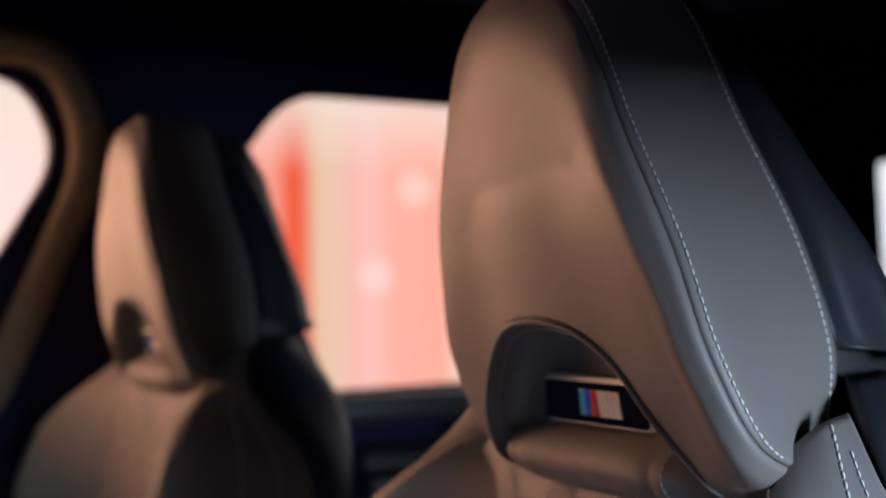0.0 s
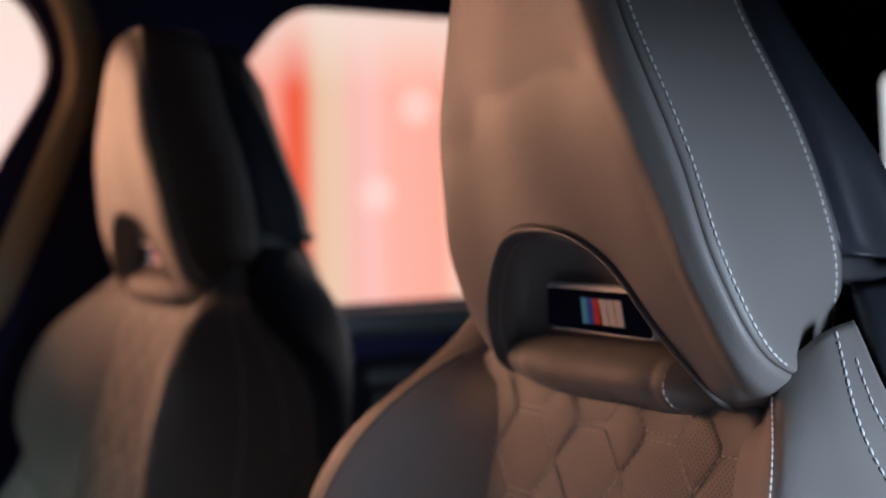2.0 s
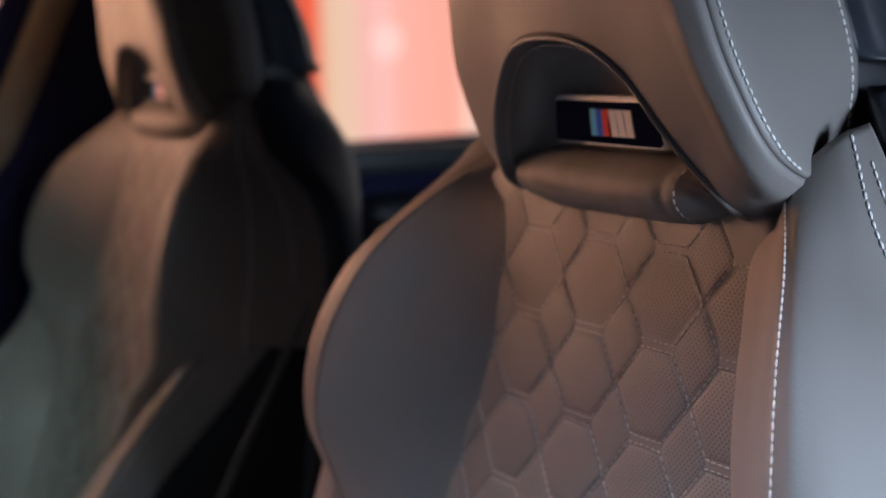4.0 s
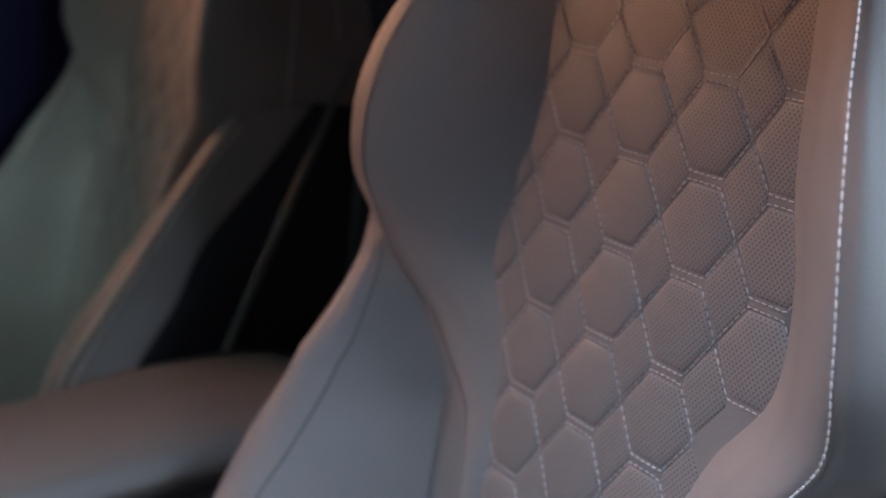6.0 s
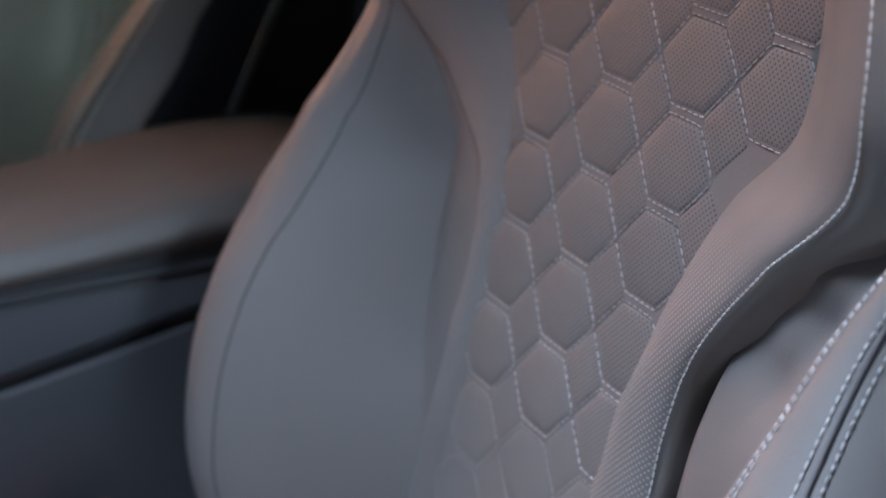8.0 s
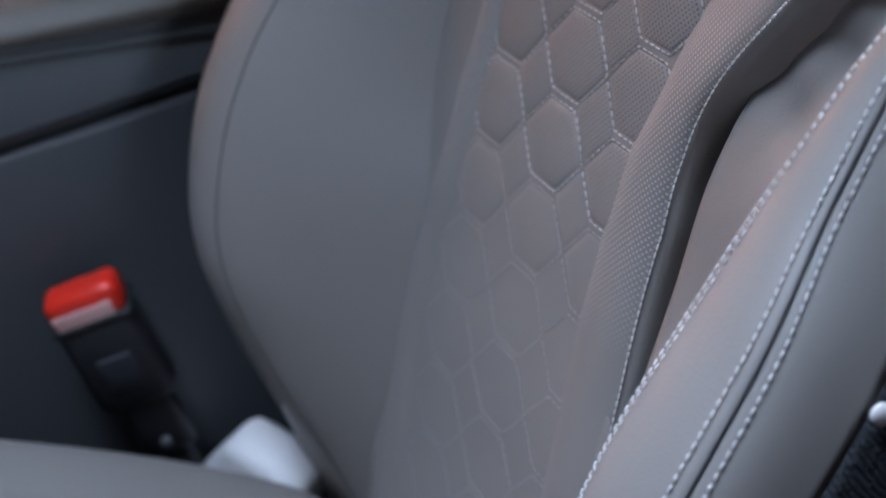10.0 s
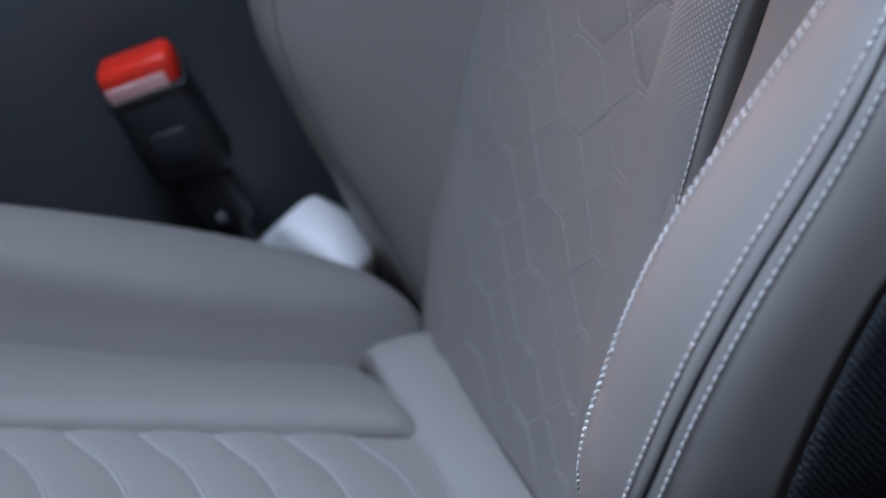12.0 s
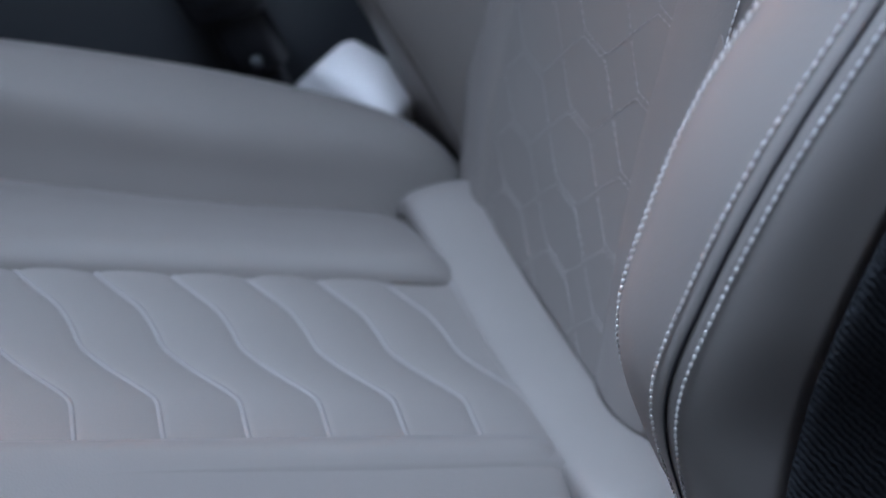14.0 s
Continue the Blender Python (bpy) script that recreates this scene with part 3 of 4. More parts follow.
def seat(name, label):
    s = tagged(new(name), label, "car seat", "front seats")
    # backrest panel under the quilting
    # it narrows upwards under the headrest, and downwards beside the door-side band
    G = np.array([[on_panel(x * np.interp(v, [0.070, 0.095], [1.0, 0.70]), v, 0.0013) for x in np.linspace(-0.125, np.interp(v, [-0.24, -0.18, -0.14], [0.068, 0.078, 0.125]), 25)] for v in np.linspace(-0.54, 0.105, 90)])
    panel = part("backrest_panel", grid_mesh(G), PANEL, s, thick=0.02)

    def width(v):
        z = 0.95 + 0.96 * v
        return np.interp(z, [0.42, 0.65, 0.72, 0.77, 0.80, 0.835, 0.868, 0.905, 1.0, 1.05], [0.065, 0.065, 0.062, 0.060, 0.063, 0.080, 0.106, 0.104, 0.085, 0.070])

    quilt(panel, on_panel, range(-13, 3), width, 0.0008, PERF, high=0.0024)
    # wings and bolsters
    W0 = net(WING, 150, 48)
    W0 = groove(W0, column_of(WING, 2, 48), 0.0007)
    cw = column_of(WING, 2, 48)
    for side in (1, -1):
        fl = (lambda L: L) if side > 0 else (lambda L: np.asarray(L) * [-1, 1, 1])
        W = W0.copy()
        rows = BOLSTER if side < 0 else [a + b[3:] for a, b in zip(NEAR_INSERT, BOLSTER)]
        ce, cr, cf = 21, 31, 42
        B = groove(groove(net_by(rows, 110, (11, 10, 10, 11, 18)), cr, -0.0004, 0), ce, 0.0006)
        # soft creases where the insert is gathered at its top
        near_top = np.clip((B[..., 2] - 0.745) / 0.06, 0, 1) * np.clip((ce - np.arange(61)[None, :]) / 6, 0, 1) * np.clip(np.arange(61)[None, :] / 6, 0, 1)
        B[..., 1] += (0.9 if side > 0 else 0.3) * near_top * (0.0016 * np.sin(95 * (B[..., 0] + 1.6 * B[..., 2])) + 0.0010 * np.sin(170 * (B[..., 0] * 1.3 - B[..., 2]) + 1.0))
        f = np.linspace(1, 0, 48)[None, :] ** 2
        if side > 0:
            W[..., 0] += 0.008 * f * np.interp(W[..., 2], [0.74, 0.80], [0.0, 1.0])
            # lower down the band grows wide
            j = np.arange(48) / cw
            W[..., 0] += np.interp(j, [0, 0.5, 1.0], [-0.45, 0.25, 1.0])[None, :] * np.interp(W[..., 2], [0.45, 0.56, 0.65, 0.72, 0.768, 0.80, 0.832, 0.868], [0.018, 0.020, 0.017, 0.012, 0.002, 0.0, -0.005, 0.0])
            W[..., 1] += np.clip(np.arange(48) / cw, 0, 1)[None, :] * np.interp(W[..., 2], [0.50, 0.56, 0.65, 0.72, 0.79], [0.0, 0.003, 0.004, 0.0035, 0.0])
            # the outer face below the seam falls away steeply
            steep = np.clip((np.arange(48) - cw) / (column_of(WING, 3, 48) - cw), 0, 1)[None, :] * np.interp(W[..., 2], [0.60, 0.70, 0.80, 0.84, 0.90], [0.5, 1.0, 1.0, 0.9, 0.0])
            W += steep[..., None] * np.array([-0.003, 0.0015, -0.001])
        else:
            z = W[..., 2]
            W[..., 0] += np.interp(z, [0.56, 0.65, 0.72, 0.80, 0.86], [0.034, 0.028, 0.016, 0.002, 0.0]) - 0.020 * f * np.interp(z, [0.80, 0.90], [0, 1])
        if side < 0:
            z = B[..., 2].copy()
            B[..., 0] += np.interp(z, [0.70, 0.75, 0.80, 0.845, 0.885], [-0.010, -0.007, -0.002, -0.004, -0.012])
            B[..., 1] += np.interp(z, [0.70, 0.75, 0.80, 0.845, 0.885], [0.004, -0.001, -0.008, -0.004, -0.018])
            B[..., 2] += np.interp(z, [0.79, 0.845, 0.885], [0.0, 0.008, 0.0])
            # the lobe folds in under itself where it becomes the narrow band
            z = W[..., 2].copy()
            j = np.arange(48)
            w = np.where(j <= cw, j / cw, np.clip(1 - (j - cw) / 11, 0, 1))[None, :]
            W[..., 0] += w * np.interp(z, [0.62, 0.72, 0.766, 0.80, 0.835, 0.862, 0.90], [0, -0.007, -0.017, -0.023, -0.018, -0.004, 0])
            W[..., 1] += w * np.interp(z, [0.62, 0.72, 0.766, 0.80, 0.835, 0.862, 0.90], [0, 0.003, 0.010, 0.015, 0.013, 0.002, 0])
        skin = grid_mesh(fl(W))
        uv = skin.uv_layers.new(name="across")
        for lp in skin.loops:
            uv.data[lp.index].uv = ((lp.vertex_index % 48) / cw, 0.0)
        part("shoulder_wing", skin, PERFBAND, s, thick=0.004)
        part("side_bolster", grid_mesh(fl(B[:, :cr + 1])), GREY, s, thick=0.004)
        part("bolster_flank", grid_mesh(fl(B[:, cr:cf + 1])), GREY, s, thick=0.004, out=(side, -0.3, 0))
        part("knit_side", grid_mesh(fl(B[:, cf:])), KNIT, s, "black knitted side cloth", thick=0.004, out=(side, 0, 0))
        
        def line(G, j, a, b, lift):
            i, w = int(j), j - int(j)
            return fl(lifted(G[a:b, i] * (1 - w) + G[a:b, i + 1] * w, G[a:b, i + 2], lift))

        if side > 0:
            part("stitching", stitches(line(W, cw - 0.8, 0, 92, 0.0008), 0.0038, 0.0031, 0.00046), THREAD, s, "pale seam thread")
            part("stitching", stitches(line(W, cw - 0.8, 84, 148, 0.0009), 0.0038, 0.0030, 0.00046), THREAD, s, "pale seam thread")
        part("stitching", stitches(line(W, cw + 17, 0, 66, 0.0003), 0.0044, 0.0034, 0.0006), THREAD, s, "pale seam thread")
        part("stitching", stitches(line(W, cw + 21, 3, 40, 0.0003), 0.0044, 0.0034, 0.0005), THREAD, s, "pale seam thread")
        if side > 0:
            part("stitching", stitches(line(B, ce - 0.45, 6, 100, 0.0007), 0.0036, 0.0027, 0.00042), THREAD, s, "pale seam thread")
            part("stitching", stitches(line(B, ce + 0.45, 6, 100, 0.0007), 0.0036, 0.0027, 0.00042), THREAD, s, "pale seam thread")
            part("stitching", stitches(line(B, cr - 1.70, 4, 104, 0.0009), 0.0038, 0.0027, 0.0005), THREAD, s, "pale seam thread")
            part("stitching", stitches(line(B, cr + 1.40, 4, 104, 0.0010), 0.0038, 0.0027, 0.0005), THREAD, s, "pale seam thread")
        else:
            # the cord drifts inwards towards the top, leaving a broad rolled edge
            inset = ce - np.interp(B[2:106, ce, 2], [0.62, 0.74, 0.80, 0.86], [0.3, 1.2, 3.8, 8.0])
            k = inset.astype(int)
            w = (inset - k)[:, None]
            i = np.arange(2, 106)
            part("seam_cord", tube(fl(lifted(B[i, k] * (1 - w) + B[i, k + 1] * w, B[i, k + 2], 0.0001)), 0.0006, 6), SEAM, s, "dark seam cord")
            part("seam_cord", tube(line(W, cw - 2, 4, 84, 0.0001), 0.0006, 6), SEAM, s, "dark seam cord")
            continue
        part("seam_cord", tube(line(B, cr, 2, 106, 0.0002), 0.0006, 6), BLACK, s, "dark seam cord")
    # headrest
    lean = np.array([0.008, -0.0057, 0.0])
    rings = np.array([both(c, w, b, k) + (lean if c is ARCH else 0) for c, w, b, k in ((ARCH, 0.955, 0.0, 0.0), (BELLY, 0.915, 0.004, 0.0105), (CREST, 0.930, 0.005, 0.0190), (SEAM1, 0.930, 0.004, 0.0210), (FLANK, 0.940, 0.0, 0.010), (SEAM2, 0.955, 0.0, 0.0))])
    fine = spline(rings.transpose(1, 0, 2), 121).transpose(1, 0, 2)
    H = spline(fine, 71, knots=[0, 1.6, 2.4, 2.85, 3.7, 4.5])
    i1 = int(round(70 * 2.85 / 4.5))
    Hg = groove(H.transpose(1, 0, 2), i1, 0.0014).transpose(1, 0, 2)
    part("headrest_front", grid_mesh(Hg[:i1 + 1]), GREY, s, thick=0.004)
    part("headrest_flank", grid_mesh(Hg[i1:]), GREY, s, thick=0.004, out=(0, 0, 1))
    part("stitching", stitches(lifted(H[i1 + 2], H[i1 + 3], 0.0003)[6:-6], 0.0037, 0.0028, 0.00062), THREAD, s, "pale seam thread")
    part("stitching", stitches(lifted(H[-3], H[-2], 0.0003)[6:-6], 0.0037, 0.0028, 0.00055), THREAD, s, "pale seam thread")
    rings = np.array([both(c) for c in (SEAM2[:5] + [(0.102, 0.038, 1.0905), (0.096, 0.042, 1.090)], SHELL3, SHELL4, SHELL5)])
    fine = spline(rings.transpose(1, 0, 2), 91).transpose(1, 0, 2)
    part("headrest_shell", grid_mesh(spline(fine, 24)), SHELL, s, "black moulded plastic back", thick=0.004, out=(0, 1, 0.3))
    rings = np.array([both(ARCH) + lean, both([(x * 0.94, y + 0.012, z - 0.002) for x, y, z in ARCH]) + 0.7 * lean, both(RECESS) + lean, both(FLOOR) + lean])
    fine = spline(rings.transpose(1, 0, 2), 91).transpose(1, 0, 2)
    part("headrest_recess", grid_mesh(spline(fine, 26)), DARK, s, "dark leather arch below the headrest", thick=0.003)
    arch = spline(both(ARCH) + lean, 90)
    part("piping", tube(arch + [0, -0.0006, 0], 0.0013, 8), GREY, s)
    inner = spline(both([(x * 0.955, y + 0.004, z - 0.0035) for x, y, z in ARCH[:-1]]) + 0.9 * lean, 90)
    part("stitching", stitches(inner, 0.0036, 0.0024, 0.00035), QTHREAD, s)
    # soft neck roll under the badge
    R = []
    for x in np.linspace(-0.0895, 0.096, 65):
        e = max(0.0, 1 - (max(x, 0) / 0.0975) ** 8) * max(0.0, 1 - (max(-x, 0) / 0.0900) ** 4)
        sag = 0.0022 * math.exp(-(((x - 0.060) / 0.0030) ** 2)) + 0.0012 * math.exp(-(((x + 0.052) / 0.004) ** 2)) + 0.0006 * math.sin(x * 150) ** 2
        R.append([(x, -0.003 - (0.023 * e - sag) * math.cos(w), 1.0385 + 0.0015 * (1 - e) + (0.0140 * e + 0.0006) * math.sin(w)) for w in np.linspace(-2.2, 2.2, 22)])
    for k in (8, 55):
        part("stitching", stitches(np.array(R[k])[4:16] + [0, -0.0006, 0], 0.0034, 0.0024, 0.00035), QTHREAD, s)
    part("neck_roll", grid_mesh(np.array(R)), ROLL, s, "soft leather roll", thick=0.003)
    # badge: dark glossy plate in a chrome frame, with four plain coloured marks
    tilt = pose(0.0105, -0.0155, 1.0655, 6, 0, 0)
    bm = bmesh.new()
    out = [(-0.041, 0.0100), (-0.0385, 0.0112), (0.0385, 0.0112), (0.041, 0.0100), (0.0435, -0.0085), (0.0415, -0.0102), (-0.0415, -0.0102), (-0.0435, -0.0085)]
    for y0, y1, sc, keep in ((0.004, -0.0022, 1.0, True),):
        f = bm.faces.new([bm.verts.new((x, y0, z)) for x, z in out])
        e = bmesh.ops.extrude_face_region(bm, geom=[f])
        bmesh.ops.translate(bm, vec=(0, y1 - y0, 0), verts=[v for v in e["geom"] if isinstance(v, bmesh.types.BMVert)])
    bmesh.ops.recalc_face_normals(bm, faces=bm.faces)
    bmesh.ops.bevel(bm, geom=bm.edges[:], offset=0.0007, segments=2, affect="EDGES")
    bmesh.ops.transform(bm, matrix=tilt, verts=bm.verts)
    badge = part("badge", bm, CHROME, s, "small chrome-framed badge with coloured stripes")
    bm = bmesh.new()
    f = bm.faces.new([bm.verts.new((x * 0.965, -0.0022, z * 0.86 - 0.0004)) for x, z in out])
    e = bmesh.ops.extrude_face_region(bm, geom=[f])
    bmesh.ops.translate(bm, vec=(0, -0.0006, 0), verts=[v for v in e["geom"] if isinstance(v, bmesh.types.BMVert)])
    bmesh.ops.recalc_face_normals(bm, faces=bm.faces)
    bmesh.ops.transform(bm, matrix=tilt, verts=bm.verts)
    part("badge_plate", bm, GLOSS, badge, "gloss black plate")

    def mark(x, w, m, lean=0.0012, h=0.0058):
        b = bmesh.new()
        f = b.faces.new([b.verts.new(p) for p in ((x - lean, -0.0028, -h), (x + w - lean, -0.0028, -h), (x + w + lean, -0.0028, h), (x + lean, -0.0028, h))])
        e = bmesh.ops.extrude_face_region(b, geom=[f])
        bmesh.ops.translate(b, vec=(0, -0.0005, 0), verts=[v for v in e["geom"] if isinstance(v, bmesh.types.BMVert)])
        bmesh.ops.recalc_face_normals(b, faces=b.faces)
        bmesh.ops.transform(b, matrix=tilt, verts=b.verts)
        part("mark", b, m, badge)

    mark(-0.0110, 0.0046, SKY_BLUE, 0.0)
    mark(-0.0062, 0.0046, MID_BLUE, 0.0)
    mark(-0.0014, 0.0046, RED, 0.0)
    mark(0.0044, 0.0052, PALE, -0.0008)
    mark(0.0104, 0.0052, PALE, -0.0008)
    mark(0.0164, 0.0052, PALE, -0.0008)
    # back shell: upper lip below the gap and the main shell
    rows = []
    for z, x, y, yb in ((1.080, 0.104, 0.047, 0.090), (1.058, 0.146, 0.022, 0.096), (1.030, 0.174, 0.017, 0.106), (0.99, 0.216, 0.040, 0.105), (0.93, 0.238, 0.046, 0.098), (0.86, 0.247, 0.036, 0.088), (0.76, 0.262, 0.024, 0.070), (0.66, 0.268, 0.012, 0.050), (0.54, 0.262, 0.000, 0.022), (0.40, 0.236, -0.004, 0.0)):
        rows.append(both([(0, yb, z), (x * 0.55, yb - 0.004, z), (x * 0.86, yb - 0.014, z), (x + 0.006, y + 0.012, z), (x + 0.002, y - 0.004, z)]))
    part("back_shell", grid_mesh(net(rows, 70, 41)), SHELL, s, "black moulded plastic back", thick=0.006, out=(0, 1, 0))
    # black filler added behind the headrest gap, in place of the shade there
    part("dark_gap_filler", box_bm((0.180, 0.050, 0.080), (0, 0.062, 1.058), 0.010), BLACK, s)
    # seat cushion
    G = np.array([[on_cushion(x, v, 0.0005) for x in np.linspace(-0.075, 0.098, 17)] for v in np.linspace(0.0, 0.42, 40)])
    base = part("cushion_panel", grid_mesh(G), PANEL, s, thick=0.03, out=(0, 0, 1))
    # padded ribs in slanting waves across the cushion, with a cord in each seam
    wx = np.linspace(-0.052, 0.086, 44)
    wave = np.interp(wx, [-0.052, -0.041, -0.028, -0.018, -0.003, 0.011, 0.025, 0.039, 0.048, 0.071, 0.086], [0.046, 0.040, 0.0315, 0.0245, 0.0215, 0.021, 0.0125, 0.0014, -0.005, -0.002, 0.0])
    wave = np.convolve(np.pad(wave, 1, mode="edge"), np.ones(3) / 3, "valid")
    for v0 in np.arange(-0.10, 0.42, 0.0370):
        rib = np.array([[on_cushion(x, min(max(v0 + w + f * 0.0370, 0.006), 0.43), 0.0006 + 0.0026 * (4 * f * (1 - f)) ** 0.6) for x, w in zip(wx, wave)] for f in np.linspace(0.004, 0.996, 13)])
        if np.ptp(rib[:, :, 1]) > 0.05:
            part("quilt_rib", grid_mesh(rib), PANEL, base)
        seam = [on_cushion(x, v0 + w, 0.0007) for x, w in zip(wx, wave) if 0.008 < v0 + w < 0.43]
        if len(seam) > 6:
            part("quilt_cord", tube(seam, 0.0013, 6), CORD, base)
    ys = [(-0.046, -0.050), (-0.036, -0.020), (-0.018, -0.006), (0.01, 0.000), (0.07, 0.004), (0.15, 0.010), (0.24, 0.014), (0.34, 0.018), (0.42, 0.014), (0.47, -0.02)]
    rows = []
    for v, up in ys:
        c = on_cushion(0, v)
        w = float(np.interp(v, [-0.046, -0.01, 0.08], [0.034, 0.016, 0.0]))
        g = float(np.interp(v, [0.12, 0.22, 0.34], [0.0, 0.010, 0.030]))
        rows.append([(0.128 + g, c[1], c[2] - 0.030), (0.138 + g, c[1], c[2] - 0.008 + up * 0.3),
                     (0.154 + 0.8 * g, c[1], c[2] + 0.018 + up * 0.8), (0.186 - w, c[1], c[2] + 0.026 + up), (0.214 - w, c[1], c[2] + 0.010 + up), (0.236 - w, c[1], c[2] - 0.040 + up), (0.238 - w, c[1], c[2] - 0.13)])
    C0 = net(rows, 60, 56)
    for sg, a in ((1, 0.074), (-1, 0.041)):
        part("cushion_bolster", grid_mesh(C0 * [sg, 1, 1]), GREY, s, thick=0.004, out=(0.3 * sg, 0, 1))
        # flat strip between the quilting and the bolster
        rows = []
        for v, dip in ((0.004, 0.009), (0.0135, 0.004), (0.020, 0.001), (0.04, 0.0), (0.12, 0.0), (0.22, 0.0), (0.32, 0.0), (0.42, 0.0), (0.46, 0.02)):
            c = on_cushion(0, v)
            g = float(np.interp(v, [0.12, 0.22, 0.34], [0.0, 0.010, 0.030]))
            b = 0.136 - a + g
            rows.append([(sg * x, c[1], c[2] + h - dip) for x, h in ((a, 0.0022), (a + 0.003, 0.0074), (a + 0.012, 0.0118), (a + 0.40 * b, 0.0070), (a + 0.74 * b, -0.005), (0.146 + g, -0.024))])
        part("cushion_side", grid_mesh(net(rows, 60, 34)), GREY, s, thick=0.004, out=(0, 0, 1))
    # plain rear strip of the cushion, up against the backrest
    across = (-0.124, -0.112, -0.07, 0, 0.07, 0.13, 0.150)
    rows = [[(x, y, z + 0.5 * x * x - (0.012 if x in (across[0], across[-1]) else 0)) for x in across] for y, z in ((-0.1640, 0.414), (-0.1630, 0.4255), (-0.158, 0.4290), (-0.134, 0.4300), (-0.119, 0.424), (-0.114, 0.402))]
    part("cushion_rear_strip", grid_mesh(net(rows, 20, 24)), GREY, s, thick=0.004, out=(0, -0.3, 1))
    # plinth and rails to the floor
    part("seat_plinth", box_bm((0.40, 0.44, 0.10), (0, -0.33, 0.29), 0.02), BLACK, s)
    for x in (-0.17, 0.17):
        part("seat_rail", box_bm((0.035, 0.50, 0.05), (x, -0.32, 0.225), 0.006), BLACK, s)
    return s


def column_of(rows, j, nv):
    """The grid column on which control column j falls."""
    return int(round(chord(np.array(rows, float).transpose(1, 0, 2))[j] * (nv - 1)))


driver = seat("driver_seat", "grey leather sports seat with quilted hexagon backrest")
passenger = copy_thing(driver, pose(-0.73, -0.066, 0.004, -5.0))  # its back reclines a little further
tagged(passenger, "grey leather passenger seat in the shaded cabin")

# a small white retaining button where the door-side flank meets the knit cloth
bm = bmesh.new()
bmesh.ops.create_uvsphere(bm, u_segments=16, v_segments=8, radius=0.0042)
bmesh.ops.scale(bm, vec=(0.45, 1.0, 1.0), verts=bm.verts)
bmesh.ops.rotate(bm, cent=(0, 0, 0), matrix=Euler((0, 0, -0.3)).to_matrix(), verts=bm.verts)
bmesh.ops.translate(bm, vec=(0.2560, -0.1055, 0.7385), verts=bm.verts)
for f in bm.faces:
    f.smooth = True
part("retaining_button", bm, WHITE, driver, "small white round button")

# ---- the cabin ----
def wall(name, outline, holes, x, thick, material, label):
    """A side wall in the plane x, from its outline and openings in (y, z), with real thickness."""
    bm = bmesh.new()
    edges = []
    for loop in [outline, *holes]:
        vs = [bm.verts.new((x, y, z)) for y, z in loop]
        edges += [bm.edges.new((vs[i], vs[(i + 1) % len(vs)])) for i in range(len(vs))]
    bmesh.ops.triangle_fill(bm, use_beauty=True, use_dissolve=False, edges=edges)
    e = bmesh.ops.extrude_face_region(bm, geom=bm.faces[:])
    bmesh.ops.translate(bm, vec=(-thick, 0, 0), verts=[v for v in e["geom"] if isinstance(v, bmesh.types.BMVert)])
    bmesh.ops.recalc_face_normals(bm, faces=bm.faces)
    ob = part(name, bm, material)
    return tagged(ob, label, "wall", kind="structure")


def rounded(points, r=0.04, n=6):
    """A closed outline with rounded corners."""
    P = [np.array(p, float) for p in points]
    out = []
    for i, p in enumerate(P):
        a, b = P[i - 1], P[(i + 1) % len(P)]
        rr = r[i] if isinstance(r, (list, tuple)) else r
        u, w = (a - p) / np.linalg.norm(a - p), (b - p) / np.linalg.norm(b - p)
        p0, p1 = p + u * rr, p + w * rr
        for k in range(n + 1):
            t = k / n
            out.append(tuple(p0 * (1 - t) ** 2 + p * 2 * t * (1 - t) + p1 * t**2))
    return out


WX = -1.02
front_hole = rounded([(-1.20, 1.065), (-0.105, 1.065), (0.008, 1.25), (-0.030, 1.325), (-0.82, 1.332)], [0.04, 0.04, 0.040, 0.036, 0.10])
rear_hole = rounded([(0.300, 0.995), (0.95, 1.005), (0.82, 1.30), (0.255, 1.318), (0.190, 1.235)], [0.012, 0.06, 0.08, 0.045, 0.03])
quarter_hole = rounded([(1.085, 1.06), (1.36, 1.06), (1.30, 1.245), (1.075, 1.262)], 0.02)
wall("wall_far", [(-1.6, 0.2), (1.9, 0.2), (1.9, 1.42), (-1.6, 1.42)], [front_hole, rear_hole, quarter_hole], WX, 0.02, NAVY, "black door and pillar trim of the far side")
for name, hole in (("window_1", front_hole), ("window_2", rear_hole), ("window_3", quarter_hole)):
    bm = bmesh.new()
    bm.faces.new([bm.verts.new((WX - 0.008, y, z)) for y, z in hole])
    e = bmesh.ops.extrude_face_region(bm, geom=bm.faces[:])
    bmesh.ops.translate(bm, vec=(-0.004, 0, 0), verts=[v for v in e["geom"] if isinstance(v, bmesh.types.BMVert)])
    pane = tagged(part(name, bm, GLASS), "clear side window pane", "window", kind="structure")
    pane.visible_shadow = False
# beige cloth round the front door's opening
trim = rounded([(-1.27, 0.98), (-0.080, 0.98), (0.042, 1.25), (0.000, 1.352), (-0.84, 1.362)], [0.04, 0.05, 0.055, 0.045, 0.10], 8)
tagged(part("pillar_trim", tube([(WX + 0.010, y, z) for y, z in trim], 0.018, 14, closed=True), BEIGE), "beige cloth trim round the front window", "trim", kind="structure")
tagged(part("belt_rail", box_bm((0.05, 1.2, 0.028), (WX + 0.028, 0.84, 0.978), 0.008), RAIL), "dark grey rail under the rear window", "trim", kind="structure")
